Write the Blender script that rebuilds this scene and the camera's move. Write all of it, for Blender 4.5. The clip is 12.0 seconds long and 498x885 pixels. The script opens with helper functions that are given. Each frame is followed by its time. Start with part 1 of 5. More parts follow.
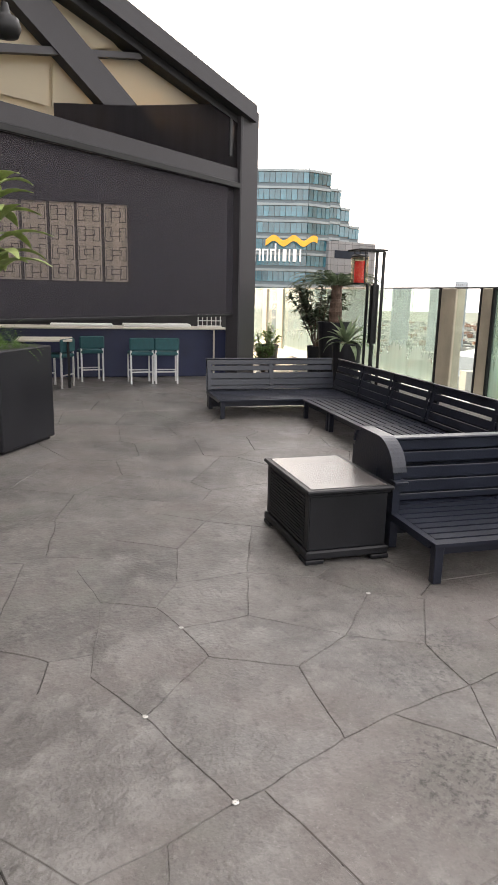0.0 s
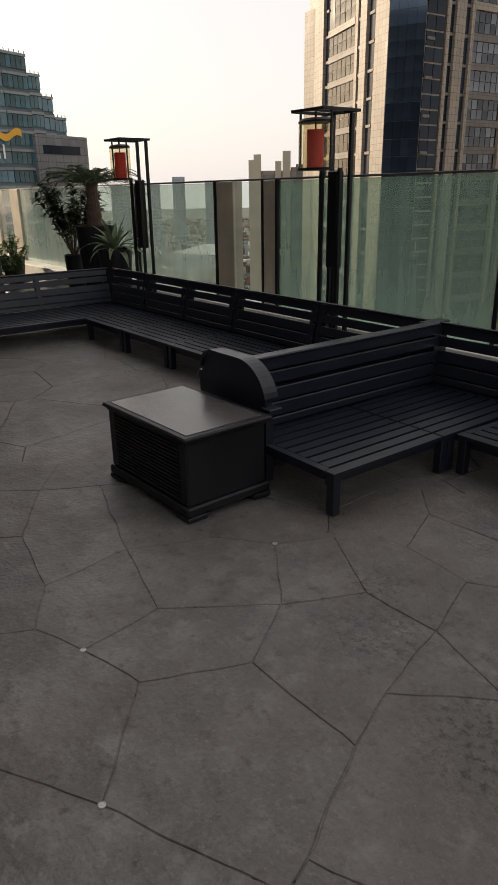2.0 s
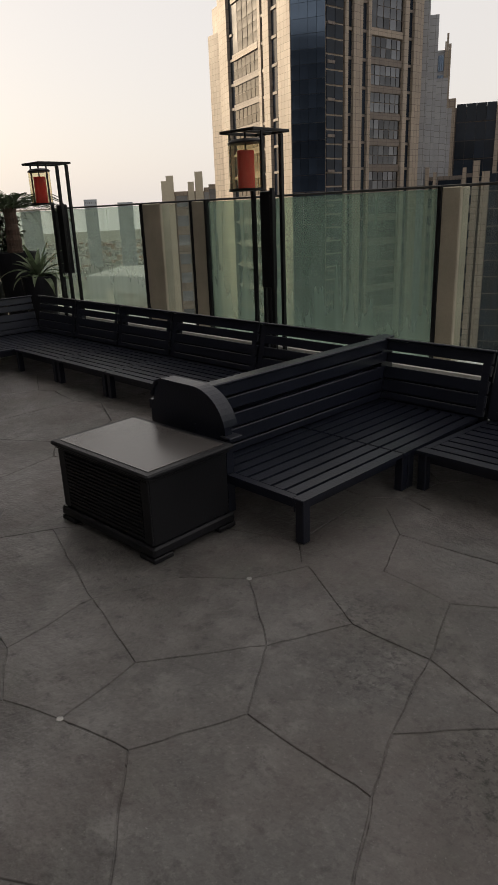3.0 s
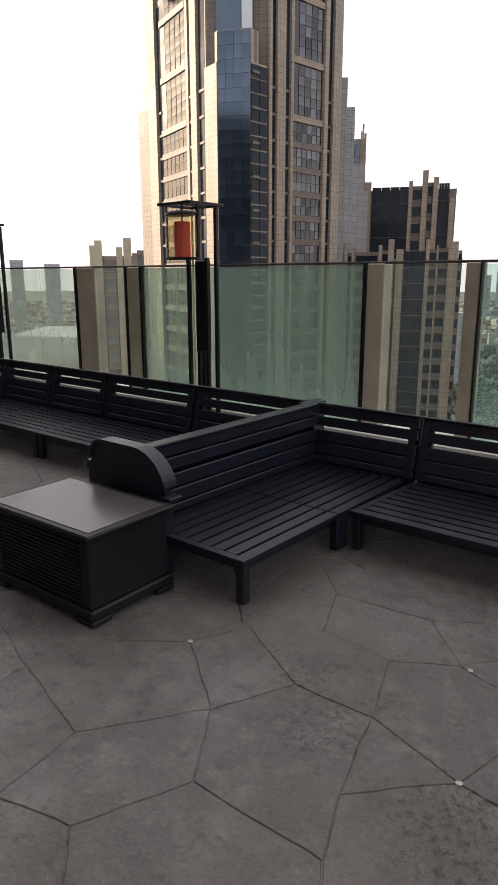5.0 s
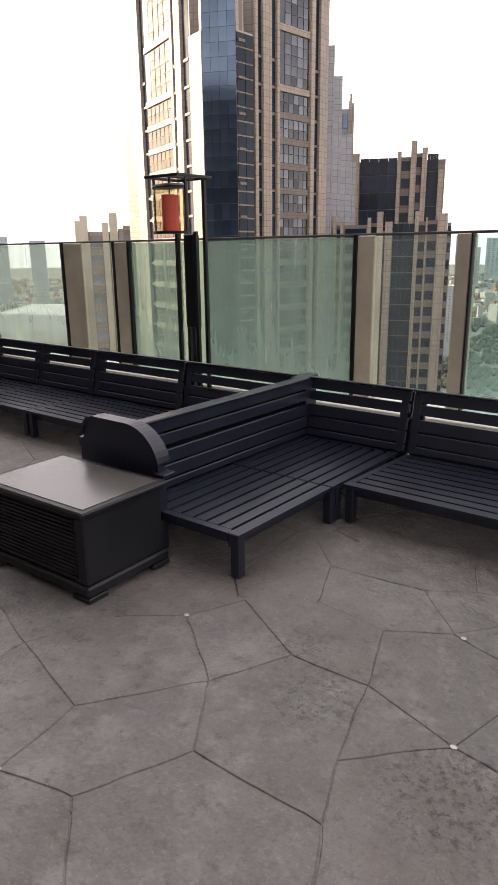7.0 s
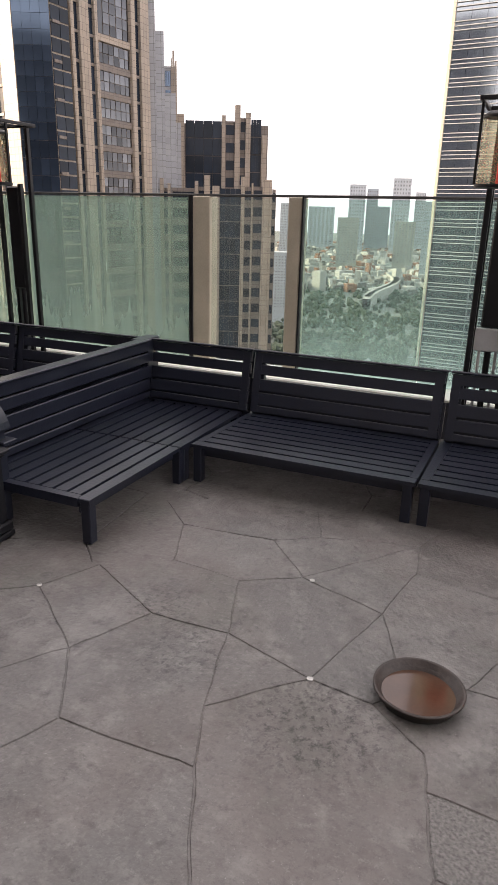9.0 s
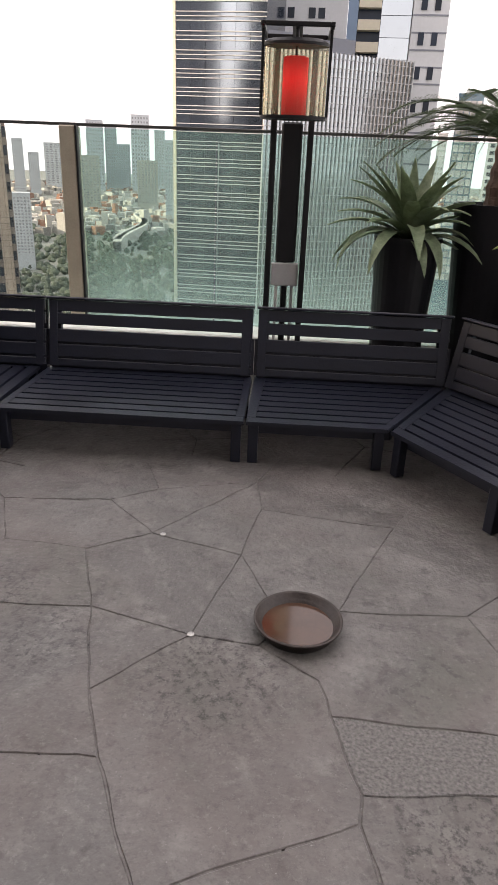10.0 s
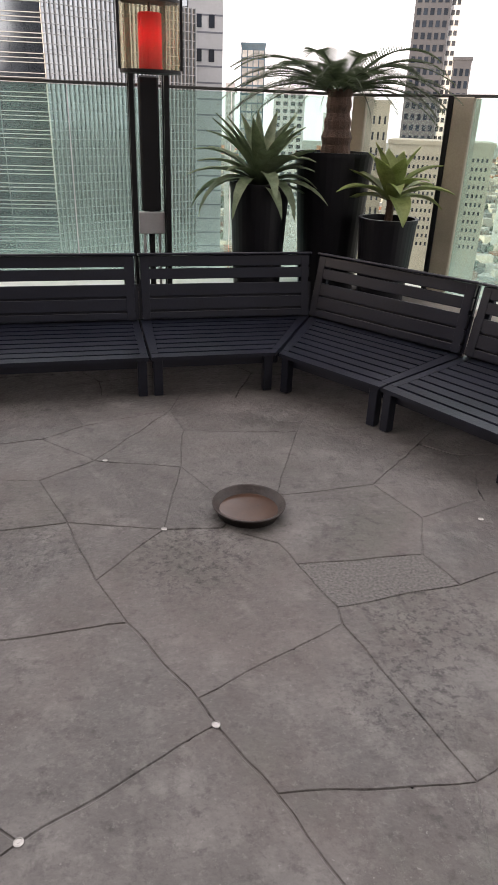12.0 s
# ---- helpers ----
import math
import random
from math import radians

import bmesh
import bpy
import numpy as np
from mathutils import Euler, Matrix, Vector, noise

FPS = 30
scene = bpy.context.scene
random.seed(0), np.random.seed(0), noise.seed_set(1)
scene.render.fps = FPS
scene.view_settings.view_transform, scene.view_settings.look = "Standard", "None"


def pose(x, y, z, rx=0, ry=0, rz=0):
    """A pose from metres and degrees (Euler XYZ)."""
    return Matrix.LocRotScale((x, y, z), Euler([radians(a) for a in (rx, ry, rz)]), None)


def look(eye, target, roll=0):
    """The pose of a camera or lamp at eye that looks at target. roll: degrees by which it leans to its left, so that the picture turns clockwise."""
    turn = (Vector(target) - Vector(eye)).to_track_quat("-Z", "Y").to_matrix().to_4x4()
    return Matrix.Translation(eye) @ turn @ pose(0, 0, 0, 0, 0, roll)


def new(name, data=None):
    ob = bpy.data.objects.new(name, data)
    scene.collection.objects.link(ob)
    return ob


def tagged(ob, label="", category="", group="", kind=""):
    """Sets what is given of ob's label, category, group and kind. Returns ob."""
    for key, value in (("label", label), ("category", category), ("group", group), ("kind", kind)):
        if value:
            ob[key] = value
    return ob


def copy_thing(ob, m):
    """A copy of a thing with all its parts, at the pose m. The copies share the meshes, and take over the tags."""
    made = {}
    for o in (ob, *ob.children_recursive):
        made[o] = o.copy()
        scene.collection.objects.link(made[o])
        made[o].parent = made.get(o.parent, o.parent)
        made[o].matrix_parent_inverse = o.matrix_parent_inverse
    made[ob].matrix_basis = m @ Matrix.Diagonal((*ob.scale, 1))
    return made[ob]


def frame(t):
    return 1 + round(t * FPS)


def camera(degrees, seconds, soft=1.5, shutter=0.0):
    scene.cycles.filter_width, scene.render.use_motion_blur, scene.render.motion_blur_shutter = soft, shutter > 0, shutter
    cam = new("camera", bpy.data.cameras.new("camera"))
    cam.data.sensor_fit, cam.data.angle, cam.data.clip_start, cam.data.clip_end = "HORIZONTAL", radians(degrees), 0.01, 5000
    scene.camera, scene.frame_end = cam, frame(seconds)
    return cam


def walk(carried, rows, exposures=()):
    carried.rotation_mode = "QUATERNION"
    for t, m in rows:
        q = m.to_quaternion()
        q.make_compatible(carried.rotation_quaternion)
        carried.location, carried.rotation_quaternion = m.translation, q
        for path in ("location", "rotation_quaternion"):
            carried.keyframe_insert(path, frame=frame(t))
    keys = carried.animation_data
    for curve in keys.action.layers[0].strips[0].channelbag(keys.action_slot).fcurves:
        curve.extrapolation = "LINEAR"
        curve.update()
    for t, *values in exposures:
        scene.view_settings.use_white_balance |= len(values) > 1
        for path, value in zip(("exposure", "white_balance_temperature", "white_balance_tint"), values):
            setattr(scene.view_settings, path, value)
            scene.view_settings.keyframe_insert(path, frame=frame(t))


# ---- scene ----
cam = camera(41.2, 12.0, soft=1.15)
PATH = [
    (0, (1.818, -1.464, 1.614), (-0.068, -0.965, 1.174), 1.3),
    (0.5, (1.545, -1.43, 1.6), (-0.152, -0.52, 1.062), -0.5),
    (1, (1.352, -1.528, 1.612), (-0.193, -0.42, 0.992), 2.7),
    (1.5, (1.098, -1.707, 1.602), (-0.415, -0.636, 0.853), 2.2),
    (2, (0.884, -1.744, 1.601), (-0.606, -0.612, 0.895), -0.9),
    (2.5, (0.726, -1.776, 1.618), (-0.746, -0.577, 0.988), -1.5),
    (3, (0.658, -1.781, 1.619), (-0.704, -0.475, 0.957), -2.3),
    (3.5, (0.627, -1.794, 1.618), (-0.645, -0.405, 0.946), -2.3),
    (5.5, (0.642, -1.883, 1.634), (-0.582, -0.369, 1.179), -0.1),
    (6, (0.638, -1.879, 1.631), (-0.576, -0.37, 1.135), -1.3),
    (6.5, (0.627, -1.881, 1.63), (-0.6, -0.392, 1.103), -0.8),
    (8.5, (0.647, -1.881, 1.593), (-0.285, -0.241, 0.93), 0.1),
    (9, (0.586, -1.931, 1.594), (-0.177, -0.201, 0.943), 1.4),
    (9.5, (0.455, -1.896, 1.541), (0.034, -0.068, 0.848), 3.1),
    (10, (0.264, -1.868, 1.54), (0.179, -0.029, 0.758), 2.3),
    (10.5, (0.146, -1.916, 1.558), (0.248, -0.093, 0.742), 4.3),
    (11, (-0.049, -2.033, 1.583), (0.219, -0.219, 0.785), 5.8),
    (11.5, (-0.183, -2.151, 1.574), (0.138, -0.364, 0.733), 4.8),
    (12, (-0.218, -2.312, 1.53), (0.209, -0.565, 0.655), 2.1),
]
walk(cam, [(t, look(eye, target, roll)) for t, eye, target, roll in PATH],
     [(0, 1.92, 6850, 14), (0.5, 2.29, 6850, 11), (1.0, 1.18, 6900, 13), (1.5, -0.23, 7500, 7), (2.0, 0.10, 6800, 13), (2.5, -0.09, 6950, 11), (3.0, -0.08, 6950, 13), (3.7, -0.09, 7000, 14), (5.3, 0.65, 6700, 18), (5.8, 0.67, 6700, 19), (6.1, 0.72, 6700, 19),
      (6.7, 1.14, 6750, 20), (8.3, 1.42, 6800, 20), (10.0, 1.41, 6850, 20), (12, 1.31, 6850, 20)])

# ---- light ----
world = bpy.data.worlds.new("sky")
scene.world = world
world.use_nodes = True
wn, wl = world.node_tree.nodes, world.node_tree.links
SUN_AZ, SUN_EL = 104.0, 14.0      # degrees left of +y, degrees up
sky = wn.new("ShaderNodeTexSky")
sky.sky_type = "NISHITA"
sky.sun_disc = False
sky.sun_elevation = radians(SUN_EL)
sky.sun_rotation = radians(-SUN_AZ)
sky.dust_density = 4.0
sky.air_density = 1.0
veil = wn.new("ShaderNodeMix")
veil.data_type = "RGBA"
veil.inputs["Factor"].default_value = 0.68
wl.new(sky.outputs[0], veil.inputs["A"])
veil.inputs["B"].default_value = (9.3, 9.2, 9.15, 1)
wl.new(veil.outputs["Result"], wn["Background"].inputs["Color"])
wn["Background"].inputs["Strength"].default_value = 0.12

sun = new("sun", bpy.data.lights.new("sun", "SUN"))
sun.data.energy, sun.data.angle, sun.data.color = 4.4, radians(3), (1.0, 0.83, 0.6)
sa, se = radians(SUN_AZ), radians(SUN_EL)
sun.matrix_world = look((0, 0, 60), (60 * math.sin(sa) * math.cos(se), -60 * math.cos(sa) * math.cos(se), 60 - 60 * math.sin(se)))


# ---- materials ----
def shader(name, base, rough=0.6, metal=0.0, scale=6.0, vary=0.25, bump=0.1, tint=None, spec=0.5, fine=90.0, piece=0.0, coat=0.0, joints=None):
    m = bpy.data.materials.new(name)
    m.use_nodes = True
    n, l = m.node_tree.nodes, m.node_tree.links
    p = n["Principled BSDF"]
    tc = n.new("ShaderNodeTexCoord")
    src = tc.outputs["Object"]
    big, small = n.new("ShaderNodeTexNoise"), n.new("ShaderNodeTexNoise")
    big.inputs["Scale"].default_value, big.inputs["Detail"].default_value = scale, 6
    small.inputs["Scale"].default_value, small.inputs["Detail"].default_value = fine, 3
    l.new(src, big.inputs["Vector"]), l.new(src, small.inputs["Vector"])
    ramp = n.new("ShaderNodeValToRGB")
    b = Vector(base)
    lo, hi = b * (1 - vary), (Vector(tint) if tint else b * (1 + vary))
    ramp.color_ramp.elements[0].position, ramp.color_ramp.elements[1].position = 0.3, 0.7
    ramp.color_ramp.elements[0].color, ramp.color_ramp.elements[1].color = (*lo, 1), (*hi, 1)
    mixf = n.new("ShaderNodeMix")
    mixf.inputs["Factor"].default_value = 0.3
    l.new(big.outputs["Fac"], mixf.inputs["A"]), l.new(small.outputs["Fac"], mixf.inputs["B"])
    l.new(mixf.outputs["Result"], ramp.inputs["Fac"])
    col = ramp.outputs["Color"]
    if piece:
        oi, hsv, mr = n.new("ShaderNodeObjectInfo"), n.new("ShaderNodeHueSaturation"), n.new("ShaderNodeMapRange")
        mr.inputs["To Min"].default_value, mr.inputs["To Max"].default_value = 1 - piece, 1 + piece
        l.new(oi.outputs["Random"], mr.inputs["Value"]), l.new(mr.outputs["Result"], hsv.inputs["Value"])
        l.new(col, hsv.inputs["Color"])
        col = hsv.outputs["Color"]
    if joints:            # cladding panels: (width, height, joint) along the facade
        sp, cb, br, jm = n.new("ShaderNodeSeparateXYZ"), n.new("ShaderNodeCombineXYZ"), n.new("ShaderNodeTexBrick"), n.new("ShaderNodeMix")
        l.new(src, sp.inputs[0]), l.new(sp.outputs["X"], cb.inputs["X"]), l.new(sp.outputs["Z"], cb.inputs["Y"]), l.new(cb.outputs[0], br.inputs["Vector"])
        br.offset = 0.0
        br.inputs["Scale"].default_value, br.inputs["Brick Width"].default_value, br.inputs["Row Height"].default_value, br.inputs["Mortar Size"].default_value = 1.0, *joints
        br.inputs["Color1"].default_value, br.inputs["Color2"].default_value, br.inputs["Mortar"].default_value = (1.0, 1.0, 1.0, 1), (0.82, 0.83, 0.84, 1), (0.42, 0.41, 0.40, 1)
        jm.data_type, jm.blend_type = "RGBA", "MULTIPLY"
        jm.inputs["Factor"].default_value = 1.0
        l.new(col, jm.inputs["A"]), l.new(br.outputs["Color"], jm.inputs["B"])
        col = jm.outputs["Result"]
    l.new(col, p.inputs["Base Color"])
    p.inputs["Metallic"].default_value = metal
    p.inputs["Specular IOR Level"].default_value = spec
    p.inputs["Coat Weight"].default_value = coat
    rr = n.new("ShaderNodeMapRange")
    rr.inputs["To Min"].default_value, rr.inputs["To Max"].default_value = max(rough - 0.12, 0.02), min(rough + 0.12, 1)
    l.new(big.outputs["Fac"], rr.inputs["Value"]), l.new(rr.outputs["Result"], p.inputs["Roughness"])
    if bump:
        bp = n.new("ShaderNodeBump")
        bp.inputs["Strength"].default_value, bp.inputs["Distance"].default_value = bump, 0.01
        l.new(small.outputs["Fac"], bp.inputs["Height"]), l.new(bp.outputs["Normal"], p.inputs["Normal"])
    return m


def pane(name, colour, milk, rough=0.05, milk_colour=(0.7, 0.8, 0.74), gradient=None, gloss=1.0, streak=0.1):
    """Thin tinted glass: clear colour mixed with a frosted, light-scattering share."""
    m = bpy.data.materials.new(name)
    m.use_nodes = True
    n, l = m.node_tree.nodes, m.node_tree.links
    out = n["Material Output"]
    n.remove(n["Principled BSDF"])
    clear, frost, back, gl = n.new("ShaderNodeBsdfTransparent"), n.new("ShaderNodeBsdfTranslucent"), n.new("ShaderNodeBsdfDiffuse"), n.new("ShaderNodeBsdfGlossy")
    clear.inputs["Color"].default_value = (*colour, 1)
    frost.inputs["Color"].default_value = back.inputs["Color"].default_value = (*milk_colour, 1)
    gl.inputs["Roughness"].default_value = rough
    both, mx, mg, fr = n.new("ShaderNodeMixShader"), n.new("ShaderNodeMixShader"), n.new("ShaderNodeMixShader"), n.new("ShaderNodeLayerWeight")
    both.inputs["Fac"].default_value = 0.12
    l.new(frost.outputs[0], both.inputs[1]), l.new(back.outputs[0], both.inputs[2])
    tc, nz, mr = n.new("ShaderNodeTexCoord"), n.new("ShaderNodeTexNoise"), n.new("ShaderNodeMapRange")
    mp = n.new("ShaderNodeMapping")
    mp.inputs["Scale"].default_value = (5.5, 5.5, 0.35)
    l.new(tc.outputs["Object"], mp.inputs["Vector"]), l.new(mp.outputs["Vector"], nz.inputs["Vector"])
    nz.inputs["Scale"].default_value, nz.inputs["Detail"].default_value = 1.0, 3
    mr.inputs["From Min"].default_value, mr.inputs["From Max"].default_value = 0.25, 0.75
    mr.inputs["To Min"].default_value, mr.inputs["To Max"].default_value = milk * (1 - streak), min(milk * (1 + streak), 1)
    l.new(nz.outputs["Fac"], mr.inputs["Value"])
    fac = mr.outputs["Result"]
    if gradient:          # grime and frosting grow towards the sill: (z low, z high, extra)
        sx, g, ad = n.new("ShaderNodeSeparateXYZ"), n.new("ShaderNodeMapRange"), n.new("ShaderNodeMath")
        l.new(tc.outputs["Object"], sx.inputs[0]), l.new(sx.outputs["Z"], g.inputs["Value"])
        g.inputs["From Min"].default_value, g.inputs["From Max"].default_value = gradient[0], gradient[1]
        g.inputs["To Min"].default_value, g.inputs["To Max"].default_value = gradient[2], 0
        ad.operation, ad.use_clamp = "ADD", True
        l.new(fac, ad.inputs[0]), l.new(g.outputs["Result"], ad.inputs[1])
        fac = ad.outputs[0]
    l.new(fac, mx.inputs["Fac"]), l.new(clear.outputs[0], mx.inputs[1]), l.new(both.outputs[0], mx.inputs[2])
    pw, sc = n.new("ShaderNodeMath"), n.new("ShaderNodeMath")
    pw.operation, pw.inputs[1].default_value = "POWER", 4.0
    sc.operation, sc.inputs[1].default_value, sc.inputs[2].default_value = "MULTIPLY_ADD", 0.55 * gloss, 0.03 * gloss
    l.new(fr.outputs["Facing"], pw.inputs[0]), l.new(pw.outputs[0], sc.inputs[0])
    l.new(sc.outputs[0], mg.inputs["Fac"]), l.new(mx.outputs[0], mg.inputs[1]), l.new(gl.outputs[0], mg.inputs[2])
    l.new(mg.outputs[0], out.inputs["Surface"])
    return m


BENCH = shader("charcoal_painted_wood", (0.0118, 0.0138, 0.0230), 0.33, scale=3, vary=0.25, bump=0.12, fine=60, spec=0.42)
TABLE = shader("black_painted_timber", (0.010, 0.010, 0.012), 0.45, scale=4, vary=0.3, bump=0.1, spec=0.28)
TABLE_TOP = shader("worn_dark_tabletop", (0.085, 0.078, 0.074), 0.26, scale=0.8, vary=0.1, bump=0.03)
STEEL = shader("black_powder_coat", (0.010, 0.010, 0.011), 0.45, scale=9, vary=0.3, bump=0.04, spec=0.28)
FRAME = shader("charcoal_aluminium", (0.031, 0.0295, 0.033), 0.5, scale=2, vary=0.2, bump=0.03, spec=0.3)
COLUMN = shader("beige_column_cladding", (0.43, 0.38, 0.29), 0.6, scale=3, vary=0.2, bump=0.06)
GROUT = shader("dark_joint_mortar", (0.062, 0.057, 0.052), 0.9, scale=9, vary=0.3, bump=0.3)
FROST = pane("frosted_green_glass", (0.70, 0.81, 0.75), 0.31, milk_colour=(0.40, 0.50, 0.435), gradient=(0.30, 1.0, 0.14), streak=0.42)
CLEAR = pane("clear_green_glass", (0.90, 0.94, 0.92), 0.03)
HALF = pane("hazy_green_glass", (0.76, 0.88, 0.845), 0.10, milk_colour=(0.52, 0.67, 0.62), gradient=(0.30, 0.85, 0.28), streak=0.4)
# frosted glass made milkier and paler to stand for bright haze beyond it
HAZE_FROST = pane("haze_lightened_frosted_glass", (0.84, 0.91, 0.86), 0.26, milk_colour=(0.58, 0.66, 0.57), gradient=(0.30, 1.2, 0.2), streak=0.25)
RAIL = shader("dull_metal_rail", (0.075, 0.075, 0.072), 0.45, 0.3, scale=3, vary=0.2, bump=0.03)
LEDGE = shader("pale_stone_ledge", (0.78, 0.76, 0.71), 0.6, scale=3, vary=0.15, bump=0.1)


# ---- builders ----
class Shape:
    def __init__(self):
        self.v, self.f = [], []

    def add(self, verts, faces):
        k = len(self.v)
        self.v += [tuple(p) for p in verts]
        self.f += [tuple(i + k for i in q) for q in faces]
        return self

    def box(self, x0, x1, y0, y1, z0, z1, m=None, bevel=0.0):
        b = min(bevel, (x1 - x0) / 2.1, (y1 - y0) / 2.1, (z1 - z0) / 2.1)
        if b > 0:
            bm = bmesh.new()
            bmesh.ops.create_cube(bm, size=1)
            for p in bm.verts:
                p.co = Vector(((x0 + x1) / 2 + p.co.x * (x1 - x0), (y0 + y1) / 2 + p.co.y * (y1 - y0), (z0 + z1) / 2 + p.co.z * (z1 - z0)))
            bmesh.ops.bevel(bm, geom=bm.edges[:], offset=b, segments=1, affect="EDGES")
            bm.verts.index_update()
            vs, fs = [p.co.copy() for p in bm.verts], [[q.index for q in f.verts] for f in bm.faces]
            bm.free()
        else:
            vs = [Vector((x, y, z)) for z in (z0, z1) for y in (y0, y1) for x in (x0, x1)]
            fs = [(0, 2, 3, 1), (4, 5, 7, 6), (0, 1, 5, 4), (2, 6, 7, 3), (0, 4, 6, 2), (1, 3, 7, 5)]
        return self.add([m @ p for p in vs] if m else vs, fs)

    def prism(self, poly, z0, z1, m=None, inset=0.0):
        """Upright prism over a polygon in plan; its top edge drawn in by inset."""
        c = sum((Vector(p) for p in poly), Vector((0, 0))) / len(poly)
        n = len(poly)
        area = sum(poly[i][0] * poly[(i + 1) % n][1] - poly[(i + 1) % n][0] * poly[i][1] for i in range(n))
        if area < 0:
            poly = poly[::-1]
        vs = [Vector((*p, z0)) for p in poly]
        if inset:
            vs += [Vector((*p, z1 - inset)) for p in poly]
        for p in poly:
            d = Vector(p) - c
            q = c + d * max(1 - inset / max(d.length, 1e-4), 0.1)
            vs.append(Vector((*q, z1)))
        k = len(vs) // n
        fs = [tuple(range(n))[::-1], tuple(range((k - 1) * n, k * n))]
        for r in range(k - 1):
            fs += [(r * n + i, r * n + (i + 1) % n, (r + 1) * n + (i + 1) % n, (r + 1) * n + i) for i in range(n)]
        return self.add([m @ p for p in vs] if m else vs, fs)

    def lathe(self, rings, seg=24, at=(0, 0, 0), caps=True, squash=1.0):
        vs = [(at[0] + r * math.cos(2 * math.pi * i / seg), at[1] + squash * r * math.sin(2 * math.pi * i / seg), at[2] + z) for r, z in rings for i in range(seg)]
        fs = [(k * seg + i, k * seg + (i + 1) % seg, (k + 1) * seg + (i + 1) % seg, (k + 1) * seg + i) for k in range(len(rings) - 1) for i in range(seg)]
        if caps:
            fs += [tuple(range(seg))[::-1], tuple(range((len(rings) - 1) * seg, len(rings) * seg))]
        return self.add(vs, fs)

    def tube(self, path, radii, seg=6):
        rows = []
        for k, p in enumerate(path):
            p = Vector(p)
            d = (Vector(path[min(k + 1, len(path) - 1)]) - Vector(path[max(k - 1, 0)])).normalized()
            a = d.orthogonal().normalized()
            b = d.cross(a)
            r = radii[k] if isinstance(radii, (list, tuple)) else radii
            rows.append([p + r * (a * math.cos(2 * math.pi * i / seg) + b * math.sin(2 * math.pi * i / seg)) for i in range(seg)])
        vs = [p for r in rows for p in r]
        fs = [(k * seg + i, k * seg + (i + 1) % seg, (k + 1) * seg + (i + 1) % seg, (k + 1) * seg + i) for k in range(len(rows) - 1) for i in range(seg)]
        return self.add(vs, fs + [tuple(range(seg))[::-1], tuple(range(len(vs) - seg, len(vs)))])

    def mesh(self, name, material, smooth=False):
        me = bpy.data.meshes.new(name)
        me.from_pydata([tuple(p) for p in self.v], [], self.f)
        me.materials.append(material)
        if smooth:
            me.shade_smooth()
        me.update()
        return me


def part(name, shape, material, parent, label="", smooth=False):
    ob = new(name, shape if isinstance(shape, bpy.types.Mesh) else shape.mesh(name, material, smooth))
    ob.parent = parent
    if label:
        ob["label"] = label
    return ob


def thing(name, m, label, category, group="", kind=""):
    ob = new(name)
    ob.matrix_basis = m
    ob.empty_display_size = 0.1
    return tagged(ob, label, category, group, kind)


def solid(name, shape, material, label, category, kind="", group="", smooth=False):
    return tagged(new(name, shape.mesh(name, material, smooth)), label, category, group, kind)


# ---- terrace ----
floor = thing("floor", Matrix(), "grey crazy-paved stone terrace with dark joints and stains", "floor", kind="structure")
part("mortar_bed", Shape().box(-14, 3.4, -7, 4.6, -0.3, -0.012), GROUT, floor)

GLASS_Y, GLASS_TOP, KERB = 3.461, 1.745, 0.30
CORNER = Vector((1.96, 3.461))
RIGHT = Vector((0.63, -0.777)).normalized()       # run of the glass past the corner


def rail_line(name, a, b, spans, label):
    """A glass parapet from a to b (plan). spans: (start, end, kind) along it."""
    d = (b - a).normalized()
    m = Matrix.Translation((a.x, a.y, 0)) @ Matrix.Rotation(math.atan2(d.y, d.x), 4, "Z")
    length = (b - a).length
    th = thing(name, m, label, "glass parapet", kind="structure")
    part("kerb", Shape().box(0, length, -0.34, 0.14, -0.3, KERB, bevel=0.01), LEDGE, th, "pale stone kerb")
    part("top_rail", Shape().box(0, length, -0.014, 0.022, GLASS_TOP - 0.014, GLASS_TOP + 0.008, bevel=0.004), RAIL, th, "thin dark metal top rail")
    for s, e, kind in spans:
        if kind == "column":
            part("column", Shape().box(s, e, -0.03, 0.12, KERB, GLASS_TOP - 0.01, bevel=0.008), COLUMN, th, "beige clad mullion")
        elif kind == "post":
            part("post", Shape().box(s, e, -0.035, 0.03, KERB, GLASS_TOP, bevel=0.004), STEEL, th, "slim black metal post")
        else:
            p = part("pane", Shape().box(s + 0.004, e - 0.004, 0.0, 0.012, KERB + 0.002, GLASS_TOP - 0.022), {"frost": FROST, "pale": HAZE_FROST, "clear": CLEAR, "half": HALF}[kind], th,
                     {"frost": "frosted greenish glass", "pale": "frosted glass, milkier to stand for the bright haze behind", "clear": "clear glass", "half": "hazy green glass"}[kind])
            p.visible_shadow = False
    return th


X0 = -19.0


def runs(rows):
    return [(s - X0, e - X0, k) for s, e, k in rows]


